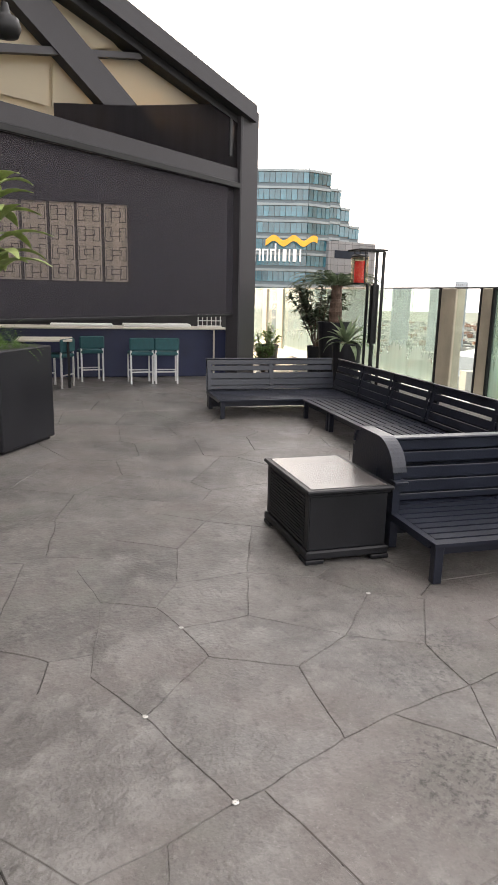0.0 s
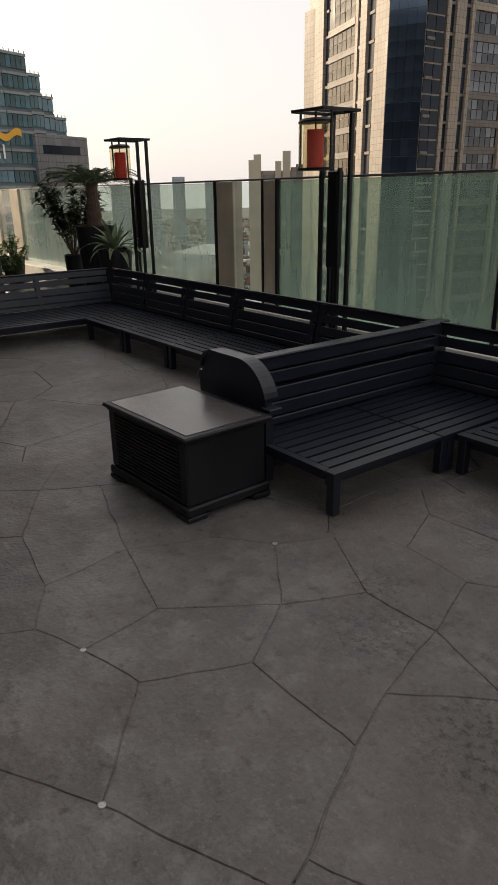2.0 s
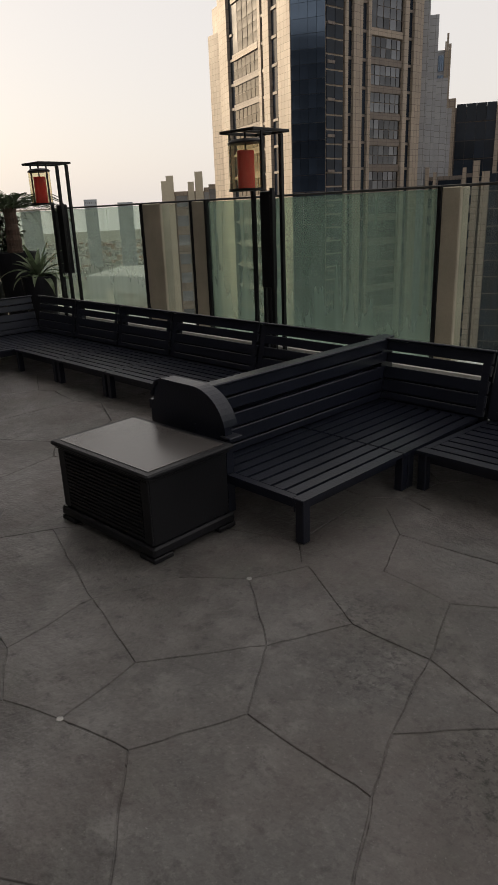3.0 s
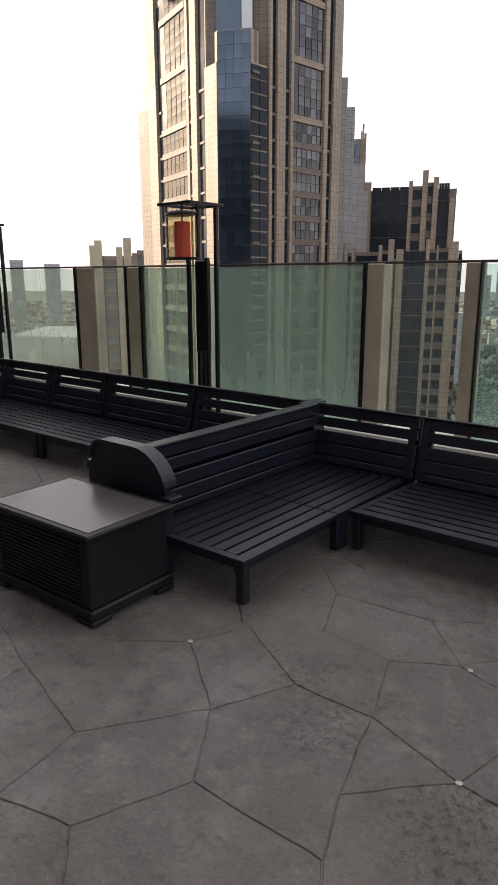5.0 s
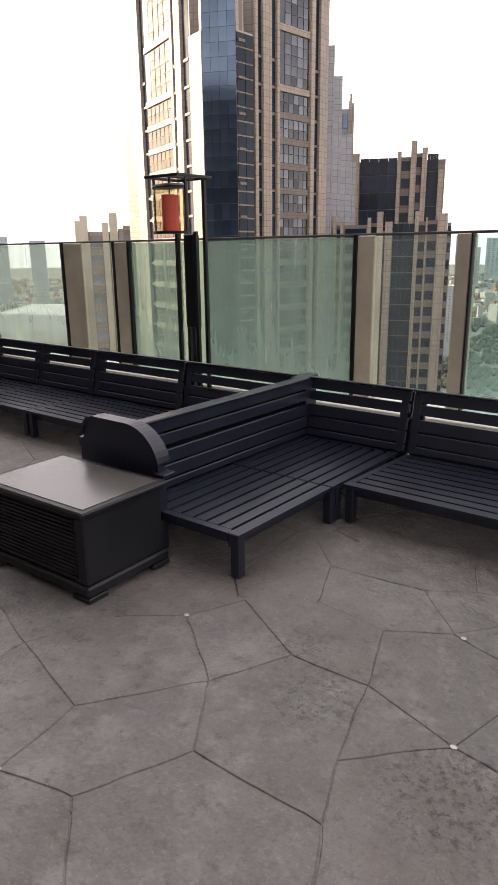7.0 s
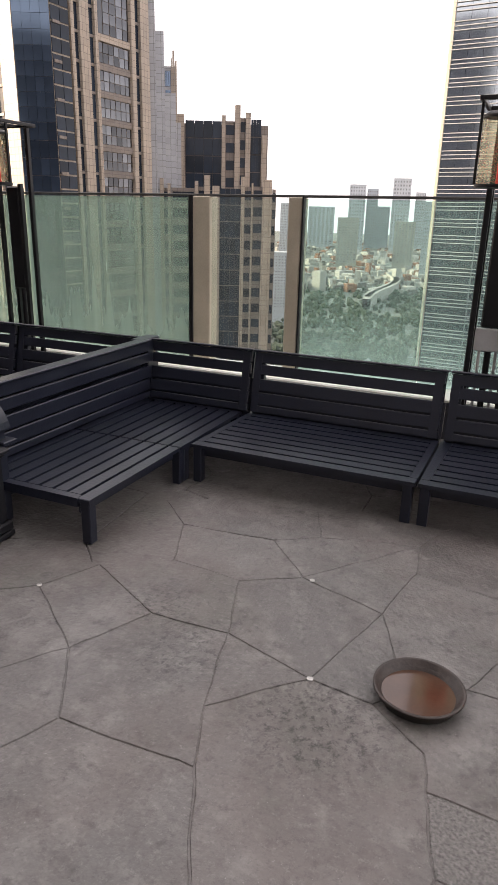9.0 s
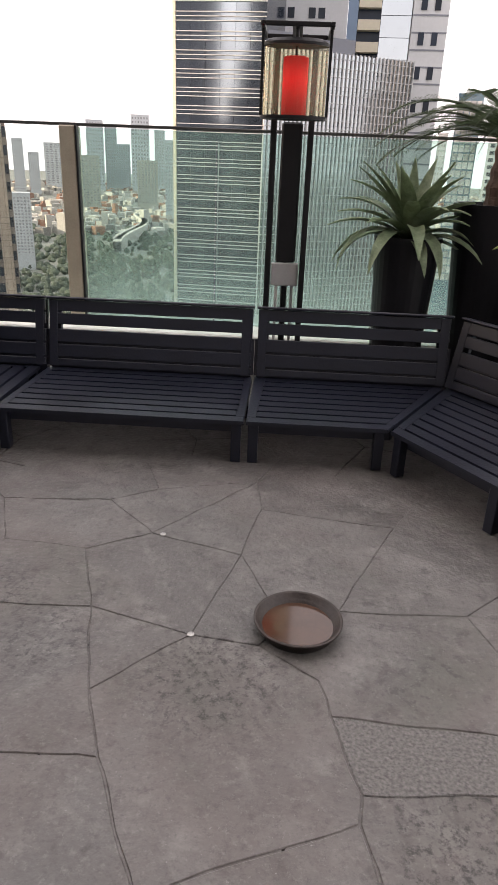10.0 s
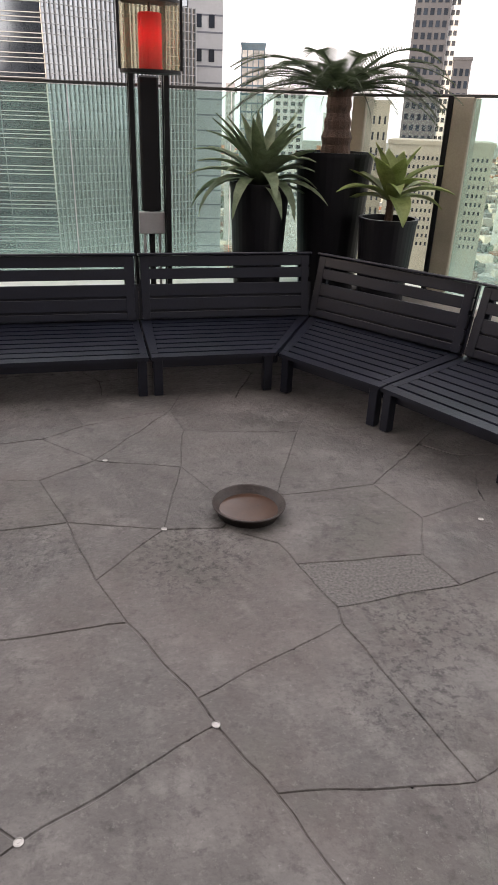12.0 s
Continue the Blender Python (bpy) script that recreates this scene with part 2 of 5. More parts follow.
rail_line("parapet_long", Vector((X0, GLASS_Y)), CORNER, runs([
    (-19.0, -15.6, "pale"), (-15.6, -15.2, "column"), (-15.2, -14.3, "clear"), (-14.3, -13.8, "column"), (-13.8, -11.0, "pale"), (-11.0, -8.75, "pale"),
    (-8.75, -8.70, "post"), (-8.70, -7.4, "pale"), (-7.4, -6.6, "pale"), (-6.60, -6.54, "post"), (-6.54, -6.18, "column"), (-6.18, -5.62, "clear"), (-5.62, -5.58, "post"),
    (-5.58, -5.36, "column"), (-5.36, -5.32, "post"), (-5.32, -3.9, "frost"), (-3.9, -2.41, "frost"), (-2.41, -2.37, "post"), (-2.37, -2.20, "column"), (-2.20, -1.48, "clear"),
    (-1.48, -1.36, "column"), (-1.36, -1.345, "post"), (-1.345, -0.31, "half"), (-0.31, 0.95, "half"), (0.95, 1.78, "half"), (1.78, 1.90, "column")]),
    "long green glass parapet with beige mullions and clear strips")
rail_line("parapet_angled", CORNER, CORNER + RIGHT * 4.2, [(0.02, 0.14, "column"), (0.14, 0.84, "clear"), (0.84, 0.88, "post"), (0.88, 1.04, "column"), (1.04, 2.6, "half"), (2.6, 4.2, "half")],
    "angled green glass parapet behind potted plants")

# ---- benches ----
BACK_SLATS = ((0.612, 0.684), (0.528, 0.599), (0.414, 0.497), (0.320, 0.402), (0.262, 0.308))
SEAT_Z = 0.25


def bench(f0, f1, b1, b0, label, slats=8, posts=(0.0, 1.0), back=True, lean=0.10, seat=True, group="slatted terrace benches", breaks=()):
    """Slatted bench module over a plan quad: front edge f0-f1, back edge b0-b1."""
    f0, f1, b0, b1 = (Vector(p) for p in (f0, f1, b0, b1))
    d = (f1 - f0).normalized()
    m = Matrix.Translation((f0.x, f0.y, 0)) @ Matrix.Rotation(math.atan2(d.y, d.x), 4, "Z")
    inv = m.inverted()
    f0, f1, b0, b1 = ((inv @ Vector((p.x, p.y, 0))).to_2d() for p in (f0, f1, b0, b1))
    th = thing("slatted_bench", m, label, "bench", group)
    at = lambda u, v: (f0.lerp(f1, u)).lerp(b0.lerp(b1, u), v)
    rim = 0.045
    step = 1.0 / slats
    e0, e1 = rim / (f1 - f0).length, 1 - rim / (f1 - f0).length
    for k in range(slats if seat else 0):
        v0, v1 = k * step, (k + 0.78) * step
        cuts = [e0 if k else 0.0, *breaks, e1 if k else 1.0]
        for u0, u1 in zip(cuts, cuts[1:]):
            gap = 0.003 if breaks else 0
            part("seat_slat", Shape().prism([at(u0 + gap * (u0 in breaks), v0), at(u1 - gap * (u1 in breaks), v0), at(u1 - gap * (u1 in breaks), v1), at(u0 + gap * (u0 in breaks), v1)], SEAT_Z - 0.022, SEAT_Z, inset=0.004), BENCH, th)
    for u0, u1 in ((0.0, e0), (e1, 1.0)) if seat else ():
        part("end_rail", Shape().prism([at(u0, step * 0.82), at(u1, step * 0.82), at(u1, 1), at(u0, 1)], SEAT_Z - 0.05, SEAT_Z - 0.001, inset=0.004), BENCH, th)
    if seat:
      part("apron", Shape().prism([at(0.01, 0.07), at(0.99, 0.07), at(0.99, 0.10), at(0.01, 0.10)], SEAT_Z - 0.085, SEAT_Z - 0.023), BENCH, th)
      part("back_rail", Shape().prism([at(0.01, 0.9), at(0.99, 0.9), at(0.99, 0.94), at(0.01, 0.94)], SEAT_Z - 0.075, SEAT_Z - 0.023), BENCH, th)
    w = 0.055
    for c, sx, sy in () if not seat else ((at(0, 0), 1, 1), (at(1, 0), -1, 1), (at(1, 0.93), -1, -1), (at(0, 0.93), 1, -1)):
        x0, x1 = sorted((c.x + sx * 0.012, c.x + sx * (0.012 + w)))
        y0, y1 = sorted((c.y + sy * 0.012, c.y + sy * (0.012 + w)))
        part("leg", Shape().box(x0, x1, y0, y1, 0, SEAT_Z - 0.024, bevel=0.004), BENCH, th)
    if back:
        a, b = at(0, 1), at(1, 1)
        g = (b - a).normalized()
        length = (b - a).length
        bm4 = Matrix.Translation((a.x, a.y, 0)) @ Matrix.Rotation(math.atan2(g.y, g.x), 4, "Z") @ Matrix.Translation((0, -0.02, SEAT_Z)) @ Matrix.Rotation(-lean * 2, 4, "X") @ Matrix.Translation((0, 0, -SEAT_Z))
        for z0, z1 in BACK_SLATS:
            part("back_slat", Shape().box(0.012, length - 0.012, -0.025, 0.0, z0, z1, bm4, bevel=0.004), BENCH, th)
        part("lower_board", Shape().box(-0.006, length + 0.006, 0.001, 0.012, 0.262, 0.495, bm4), BENCH, th)
        # added board: cuts light from behind so the space under the seat stays dark
        part("shade_board", Shape().box(0.014, length - 0.014, -0.012, 0.010, 0.012, 0.258, Matrix.Translation((a.x, a.y, 0)) @ Matrix.Rotation(math.atan2(g.y, g.x), 4, "Z")), BENCH, th, "added dark board that deepens the shade below the seat")
        for u in posts:
            c = 0.01 + u * (length - 0.09)
            part("back_post", Shape().box(c, c + 0.07, 0.0125, 0.045, 0.16, 0.682, bm4, bevel=0.004), BENCH, th)
            part("post_cover", Shape().box(c + 0.004, c + 0.058, -0.028, -0.0255, 0.26, 0.678, bm4, bevel=0.001), BENCH, th)
        part("top_cap", Shape().box(0.0, length, -0.045, 0.045, 0.685, 0.703, bm4, bevel=0.006), BENCH, th)
    return th


FRONT, BACK = 1.45, 2.27
DARK = "charcoal slatted wooden bench without cushions"
bench((-1.30, FRONT), (0.075, FRONT), (0.075, BACK), (-1.26, BACK), DARK + " along the glass parapet", slats=9)
bench((0.09, FRONT), (0.85, FRONT), (1.32, BACK), (0.09, BACK), DARK + ", mitred", slats=9)
bench((0.865, 1.43), (1.26, 0.81), (2.02, 1.26), (1.335, 2.265), DARK + ", wedge shaped before pots", slats=9)
bench((1.265, 0.795), (1.62, 0.06), (2.50, 0.38), (2.03, 1.245), DARK + ", wedge shaped at the end", slats=9)
corner = bench((-1.32, 0.47), (-1.32, 2.25), (-2.13, 2.25), (-2.13, 0.47), DARK + " against the dividing backrest", slats=9, breaks=(0.5,), posts=(), lean=0.0)
for yy in (0.90, 0.965):
    part("leg", Shape().box(yy, yy + 0.055, 0.012, 0.067, 0, SEAT_Z - 0.024, bevel=0.004), BENCH, corner)
part("corner_filler", Shape().box(1.765, 1.905, 0.772, 0.8455, 0.0, 0.684, bevel=0.004), BENCH, corner)
part("back_board", Shape().box(0.0, 1.90, 0.846, 0.87, 0.02, 0.682), BENCH, corner, "solid charcoal backing board")
# the piece of backrest over the corner
bench((-2.10, 2.25), (-1.262, 2.25), (-1.262, BACK), (-2.10, BACK), "short charcoal corner backrest by the glass", posts=(1.0,), seat=False)
part("divider_cap", Shape().box(1.70, 1.93, 0.775, 0.875, 0.6855, 0.7035, bevel=0.005), BENCH, corner)
for x0, x1 in ((-3.40, -2.24), (-4.62, -3.41), (-5.55, -4.63), (-6.45, -5.56)):
    bench((x0, FRONT), (x1, FRONT), (x1, BACK), (x0, BACK), DARK + " along the far parapet", slats=9)
bench((-6.47, 0.33), (-6.47, 2.25), (-7.40, 2.25), (-7.40, 0.33), DARK + " at the pavilion end", slats=9, posts=(0.0, 0.5))
bench((-7.36, 2.25), (-6.46, 2.25), (-6.46, BACK), (-7.36, BACK), "short slatted charcoal corner bench backrest near the plants", posts=(1.0,), seat=False)


def arm_panel(m, label):
    """Solid end panel with a rolled, curved top; x runs from the rear to the front."""
    th = thing("bench_arm", m, label, "bench arm")
    prof = [(-0.34, 0.02), (-0.34, 0.50), (-0.30, 0.60)]
    prof += [(-0.30 + 0.10 * (1 - math.cos(a)), 0.60 + 0.10 * math.sin(a)) for a in (0.5, 1.0, math.pi / 2)]
    prof += [(0.08 + 0.24 * math.sin(a), 0.47 + 0.23 * math.cos(a)) for a in [1.35 * q / 10 for q in range(11)]]
    prof += [(0.32, 0.44), (0.32, 0.02)]
    turn = Matrix.Rotation(math.pi / 2, 4, "X")
    part("side_board", Shape().prism(prof, -0.02, 0.03, turn), BENCH, th)
    rim = [Vector(q) for q in prof[2:-2]]
    outer = []
    for k, q in enumerate(rim):
        t = (rim[min(k + 1, len(rim) - 1)] - rim[max(k - 1, 0)]).normalized()
        outer.append(q + Vector((-t.y, t.x)) * 0.018)
    k = len(rim)
    top = Shape()
    top.add([(q.x, y, q.y) for row in (rim, outer) for y in (-0.045, 0.05) for q in row],
            [f for i in range(k - 1) for f in ((i, i + 1, k + i + 1, k + i), (2 * k + i, 3 * k + i, 3 * k + i + 1, 2 * k + i + 1), (i, 2 * k + i, 2 * k + i + 1, i + 1), (k + i, k + i + 1, 3 * k + i + 1, 3 * k + i))]
            + [(0, k, 3 * k, 2 * k), (k - 1, 3 * k - 1, 4 * k - 1, 2 * k - 1)])
    part("rolled_cap", top, BENCH, th)
    part("cap_end", Shape().box(0.29, 0.37, -0.045, 0.05, 0.452, 0.472, bevel=0.004), BENCH, th)
    part("rear_peg", Shape().box(-0.38, -0.341, -0.015, 0.025, 0.50, 0.56, bevel=0.005), BENCH, th)
    return th


arm_panel(pose(-2.19, 0.50, 0), "charcoal bench arm with a rolled curved top by the box table")


# ---- box table ----
def box_table():
    th = thing("box_table", Matrix.Translation((-2.161, 0.115, 0)) @ Matrix.Rotation(radians(2.0), 4, "Z"), "low black wooden box table with louvred side and grey worn top", "side table")
    hx, hy, top = 0.425, 0.29, 0.472
    part("tabletop", Shape().box(-hx, hx, -hy, hy, top - 0.026, top, bevel=0.008), TABLE, th)
    part("top_inlay", Shape().box(-hx + 0.04, hx - 0.04, -hy + 0.04, hy - 0.04, top + 0.0005, top + 0.003), TABLE_TOP, th, "smooth grey worn top panel")
    part("moulding", Shape().box(-hx + 0.018, hx - 0.018, -hy + 0.018, hy - 0.018, top - 0.045, top - 0.027, bevel=0.006), TABLE, th)
    bx, by = hx - 0.032, hy - 0.032
    part("body", Shape().box(-bx, bx, -by, by, 0.085, top - 0.046, bevel=0.004), TABLE, th)
    for sx in (-1, 1):
        part("stile", Shape().box(sx * (bx - 0.03) - 0.03, sx * (bx - 0.03) + 0.03, -by - 0.008, -by - 0.0005, 0.09, top - 0.047, bevel=0.002), TABLE, th)
    for k in range(15):
        z = 0.105 + k * 0.021
        part("louvre", Shape().box(-bx + 0.065, bx - 0.065, -by - 0.010, -by - 0.0005, z, z + 0.012, bevel=0.002), TABLE, th)
    part("plinth", Shape().box(-hx + 0.01, hx - 0.01, -hy + 0.01, hy - 0.01, 0.03, 0.084, bevel=0.01), TABLE, th)
    for sx in (-1, 1):
        for sy in (-1, 1):
            cx, cy = sx * (hx - 0.07), sy * (hy - 0.07)
            part("foot", Shape().box(cx - 0.062, cx + 0.062, cy - 0.062, cy + 0.062, 0.0, 0.0295, bevel=0.006), TABLE, th)
    return th


box_table()

# ---- tray with water ----
RUST = shader("rusty_brown_metal", (0.032, 0.024, 0.020), 0.42, 0.0, scale=14, vary=0.5, bump=0.2, tint=(0.060, 0.046, 0.040), spec=0.3)
MUD = shader("muddy_rain_water", (0.060, 0.030, 0.018), 0.05, scale=9, vary=0.25, bump=0.0)
tray = thing("tray", pose(0.375, 0.075, 0), "round rusty metal tray holding muddy rain water on the paving", "tray")
part("dish", Shape().lathe([(0.0, 0.004), (0.118, 0.004), (0.124, 0.010), (0.136, 0.028), (0.140, 0.029), (0.148, 0.046), (0.156, 0.049), (0.160, 0.047), (0.160, 0.042), (0.153, 0.040), (0.134, 0.0), (0.0, 0.0)], 48, caps=False), RUST, tray, smooth=True)
part("water", Shape().lathe([(0.0, 0.0155), (0.1275, 0.0155)], 48, caps=False), MUD, tray, "still brown rain water")

# ---- lantern lamps ----
RED = shader("red_lampshade", (0.55, 0.02, 0.02), 0.6, scale=8, vary=0.15, bump=0.02)
LANTERN = pane("amber_lantern_glass", (0.90, 0.86, 0.72), 0.10, milk_colour=(0.8, 0.75, 0.55), gloss=0.6)
JBOX = shader("grey_plastic", (0.42, 0.41, 0.40), 0.5, scale=9, vary=0.1, bump=0.02)


LITRED = bpy.data.materials.new("translucent_red_shade")
LITRED.use_nodes = True
rn_ = LITRED.node_tree.nodes
rt, rp, rm = rn_.new("ShaderNodeBsdfTranslucent"), rn_["Principled BSDF"], rn_.new("ShaderNodeMixShader")
rt.inputs["Color"].default_value, rp.inputs["Base Color"].default_value, rp.inputs["Roughness"].default_value = (0.85, 0.02, 0.03, 1), (0.5, 0.012, 0.02, 1), 0.6
rm.inputs["Fac"].default_value = 0.45
LITRED.node_tree.links.new(rt.outputs[0], rm.inputs[1]), LITRED.node_tree.links.new(rp.outputs[0], rm.inputs[2])
LITRED.node_tree.links.new(rm.outputs[0], rn_["Material Output"].inputs["Surface"])


def lantern_lamp(x, y, label, lit=0.0, service=False):
    """y is the line of the front posts; the lantern hangs in front of them."""
    th = thing("lantern_lamp", pose(x, y, 0), label, "floor lamp", "lantern lamps along the parapet")
    w = 0.018
    for sx in (-1, 1):
        part("front_post", Shape().box(sx * 0.12 - w, sx * 0.12 + w, -w, w, 0, 1.80, bevel=0.003), STEEL, th)
        part("rear_post", Shape().box(sx * 0.12 - w, sx * 0.12 + w, 0.13 - w, 0.13 + w, 0, 2.255, bevel=0.003), STEEL, th)
        part("top_beam", Shape().box(sx * 0.2 - 0.012, sx * 0.2 + 0.012, -0.31, 0.148, 2.256, 2.282, bevel=0.003), STEEL, th)
        for yy in (-0.20,):
            part("cage_bar", Shape().box(sx * 0.2 - 0.008, sx * 0.2 + 0.008, yy - 0.008, yy + 0.008, 1.80, 2.256), STEEL, th)
    part("front_beam", Shape().box(-0.188, 0.188, -0.31, -0.286, 2.257, 2.281, bevel=0.003), STEEL, th)
    part("rear_beam", Shape().box(-0.188, 0.188, 0.12, 0.146, 2.257, 2.281, bevel=0.003), STEEL, th)
    part("hanger", Shape().box(-0.03, 0.03, -0.285, 0.119, 2.262, 2.280, bevel=0.003), STEEL, th)
    c = (0, -0.20, -0.02)
    part("hanging_rod", Shape().lathe([(0.012, 2.20), (0.012, 2.281)], 10, c), STEEL, th)
    part("lid", Shape().lathe([(0.02, 2.235), (0.16, 2.225), (0.195, 2.205), (0.195, 2.19), (0.02, 2.19)], 32, c, squash=0.58), STEEL, th, smooth=False)
    g = part("glass_cylinder", Shape().lathe([(0.19, 1.822), (0.19, 2.189)], 40, c, caps=False, squash=0.58), LANTERN, th, "clear amber-tinted glass cylinder", smooth=True)
    g.visible_shadow = False
    part("base_ring", Shape().lathe([(0.15, 1.80), (0.2, 1.80), (0.2, 1.821), (0.15, 1.821)], 32, c, squash=0.58), STEEL, th)
    part("base_plate", Shape().lathe([(0.149, 1.803), (0.149, 1.815)], 32, c, squash=0.58), STEEL, th)
    sh = part("shade", Shape().lathe([(0.075, 1.816), (0.075, 2.13), (0.07, 2.135), (0.01, 2.135)], 28, c), RED if not lit else LITRED, th, "lit red cylinder shade" if lit else "red cylinder shade")
    if lit:
        bulb = new("bulb", bpy.data.lights.new("bulb", "POINT"))
        bulb.data.energy, bulb.data.color, bulb.data.shadow_soft_size = lit, (1.0, 0.5, 0.4), 0.03
        bulb.location = (x, y + c[1], 1.99)
    part("shade_rod", Shape().lathe([(0.008, 2.1355), (0.008, 2.1895)], 8, c), STEEL, sh)
    part("column_speaker", Shape().box(-0.068, 0.068, 0.02, 0.11, 0.90, 1.78, bevel=0.012), STEEL, th, "black column loudspeaker")
    part("pipe", Shape().lathe([(0.022, 0.0), (0.022, 0.8995)], 12, (0, 0.065, 0)), STEEL, th)
    if service:
        part("junction_box", Shape().box(-0.095, 0.095, 0.015, 0.06, 0.74, 0.895, bevel=0.006), JBOX, th, "light grey junction box")
        for sx in (-0.055, 0.055):
            part("conduit", Shape().lathe([(0.01, 0.0), (0.01, 0.7395)], 10, (sx, 0.04, 0)), JBOX, th, "grey conduit")
    return th


lantern_lamp(-7.64, 2.88, "black metal lantern lamp with red shade near the palm", lit=0.01)
lantern_lamp(-3.89, 2.88, "black metal lantern lamp with unlit red shade behind the benches")
lantern_lamp(0.245, 2.84, "black metal lantern lamp with glowing red shade and junction box", lit=0.10, service=True)

# ---- city ----
EYE = Vector((0.6, -1.8, 1.6))
GROUND_Z = -105.0


def spot(az, d):
    a = radians(az)
    return Vector((EYE.x - d * math.sin(a), EYE.y + d * math.cos(a)))


def high(el, d):
    return EYE.z + d * math.tan(radians(el))


TAN = shader("tan_stone_cladding", (0.30, 0.25, 0.205), 0.6, scale=0.15, vary=0.14, bump=0.0, fine=1.5, joints=(1.5, 1.45, 0.05))
TAN_DARK = shader("brown_stone_cladding", (0.155, 0.13, 0.115), 0.6, scale=0.15, vary=0.14, bump=0.0, fine=1.5, joints=(1.6, 1.45, 0.05))
BLUEGLASS = shader("blue_curtain_glass", (0.03, 0.062, 0.092), 0.10, 0.0, scale=0.2, vary=0.35, bump=0.0, fine=1.1, piece=0.25, spec=0.8)
DARKGLASS = shader("dark_window_glass", (0.026, 0.031, 0.04), 0.18, 0.0, scale=0.2, vary=0.4, bump=0.0, fine=1.2, piece=0.4, spec=0.45)
PALEGLASS = shader("pale_window_glass", (0.20, 0.21, 0.22), 0.2, 0.0, scale=0.2, vary=0.3, bump=0.0, fine=1.2, piece=0.35, spec=0.8)
CHARCOAL = shader("dark_grey_cladding", (0.14, 0.15, 0.175), 0.5, scale=0.2, vary=0.12, bump=0.0, fine=2)
WHITE = shader("white_concrete", (0.44, 0.45, 0.46), 0.7, scale=0.2, vary=0.1, bump=0.0, fine=2)
GREY = shader("grey_concrete", (0.27, 0.285, 0.31), 0.7, scale=0.2, vary=0.12, bump=0.0, fine=2)
CREAM = shader("cream_concrete", (0.48, 0.44, 0.345), 0.7, scale=0.2, vary=0.12, bump=0.0, fine=2)
MIRROR = shader("coated_mirror_glass", (0.34, 0.37, 0.39), 0.05, 1.0, scale=0.05, vary=0.10, bump=0.0, fine=0.3, piece=0.10)
TEALMIRROR = shader("coated_blue_glass", (0.075, 0.10, 0.135), 0.08, 1.0, scale=0.08, vary=0.18, bump=0.0, fine=0.3, piece=0.16)
GREYMIRROR = shader("coated_grey_glass", (0.085, 0.088, 0.094), 0.08, 1.0, scale=0.08, vary=0.25, bump=0.0, fine=0.3, piece=0.45)
SMOKE = shader("smoked_glass", (0.013, 0.019, 0.030), 0.10, 0.0, scale=0.1, vary=0.3, bump=0.0, fine=0.5, piece=0.35, spec=0.14)
TREES = shader("tree_canopy_green", (0.028, 0.044, 0.028), 0.9, scale=0.05, vary=0.4, bump=0.0, fine=0.4)
EARTH = shader("city_ground", (0.12, 0.13, 0.115), 0.95, scale=0.01, vary=0.45, bump=0.0, fine=0.09)
ROAD = shader("pale_road", (0.30, 0.29, 0.27), 0.9, scale=0.1, vary=0.1, bump=0.0)

solid("ground", Shape().add([(-4500, -4500, GROUND_Z), (4500, -4500, GROUND_Z), (4500, 4500, GROUND_Z), (-4500, 4500, GROUND_Z)], [(0, 1, 2, 3)]), EARTH,
      "hazy green and grey city ground far below", "ground", "structure")


def block_frame(az, d, turn):
    """Frame at the near point of a far building; turn: degrees its front is turned from facing the terrace."""
    p = spot(az, d)
    return Matrix.Translation((p.x, p.y, 0)) @ Matrix.Rotation(radians(az + turn), 4, "Z")


def windows(parent, name, x0, x1, z0, z1, cols, rows, material, fw=0.7, fh=0.6, y=-0.12, face=None, depth=0.2):
    """A grid of window panes standing in the plane y of a facade; each is an object of its own."""
    cw, ch = (x1 - x0) / cols, (z1 - z0) / rows
    me = Shape().box(-cw * fw / 2, cw * fw / 2, 0, depth, -ch * fh / 2, ch * fh / 2).mesh(name, material)
    for r in range(rows):
        for c in range(cols):
            ob = part(name, me, material, parent)
            loc = Matrix.Translation((x0 + (c + 0.5) * cw, y, z0 + (r + 0.5) * ch))
            ob.matrix_local = face @ loc if face else loc


def face_matrix(p, q):
    """Facade frame: x from p to q in plan, y into the building."""
    d = (q - p).normalized()
    return Matrix.Translation((p.x, p.y, 0)) @ Matrix.Rotation(math.atan2(d.y, d.x), 4, "Z"), (q - p).length


def tower_thing(name, label):
    return thing(name, Matrix(), label, "tower")


def far_block(label, az0, az1, d, el, wall, glass, cols, rows, fw=0.6, fh=0.55, base=-60.0, depth=None, roof=True):
    """A plain far tower facing the terrace, with windows on the near face."""
    a, b = spot(az0, d), spot(az1, d)
    m, w = face_matrix(a, b)
    dep = depth or w
    top = high(el, d)
    th = thing("far_tower", m, label, "tower", "far city towers")
    part("wall", Shape().box(0, w, 0, dep, GROUND_Z, top), wall, th)
    if roof:
        part("roof_parapet", Shape().box(-0.3, w + 0.3, -0.3, dep + 0.3, top, top + max(1.0, (top - base) * 0.012)), wall, th)
    if cols:
        windows(th, "window", w * 0.03, w * 0.97, max(base, GROUND_Z + 5), top - 2, cols, rows, glass, fw, fh, y=-0.15, depth=0.2)
    return th


# the big stone tower with a glazed corner
def along(p, q, az):
    """Distance from p, along the facade p-q, at which the bearing az meets it."""
    a, d = radians(az), (q - p).normalized()
    way, rel = Vector((-math.sin(a), math.cos(a))), Vector((p.x - EYE.x, p.y - EYE.y))
    return (rel.x * way.y - rel.y * way.x) / (way.x * d.y - way.y * d.x)


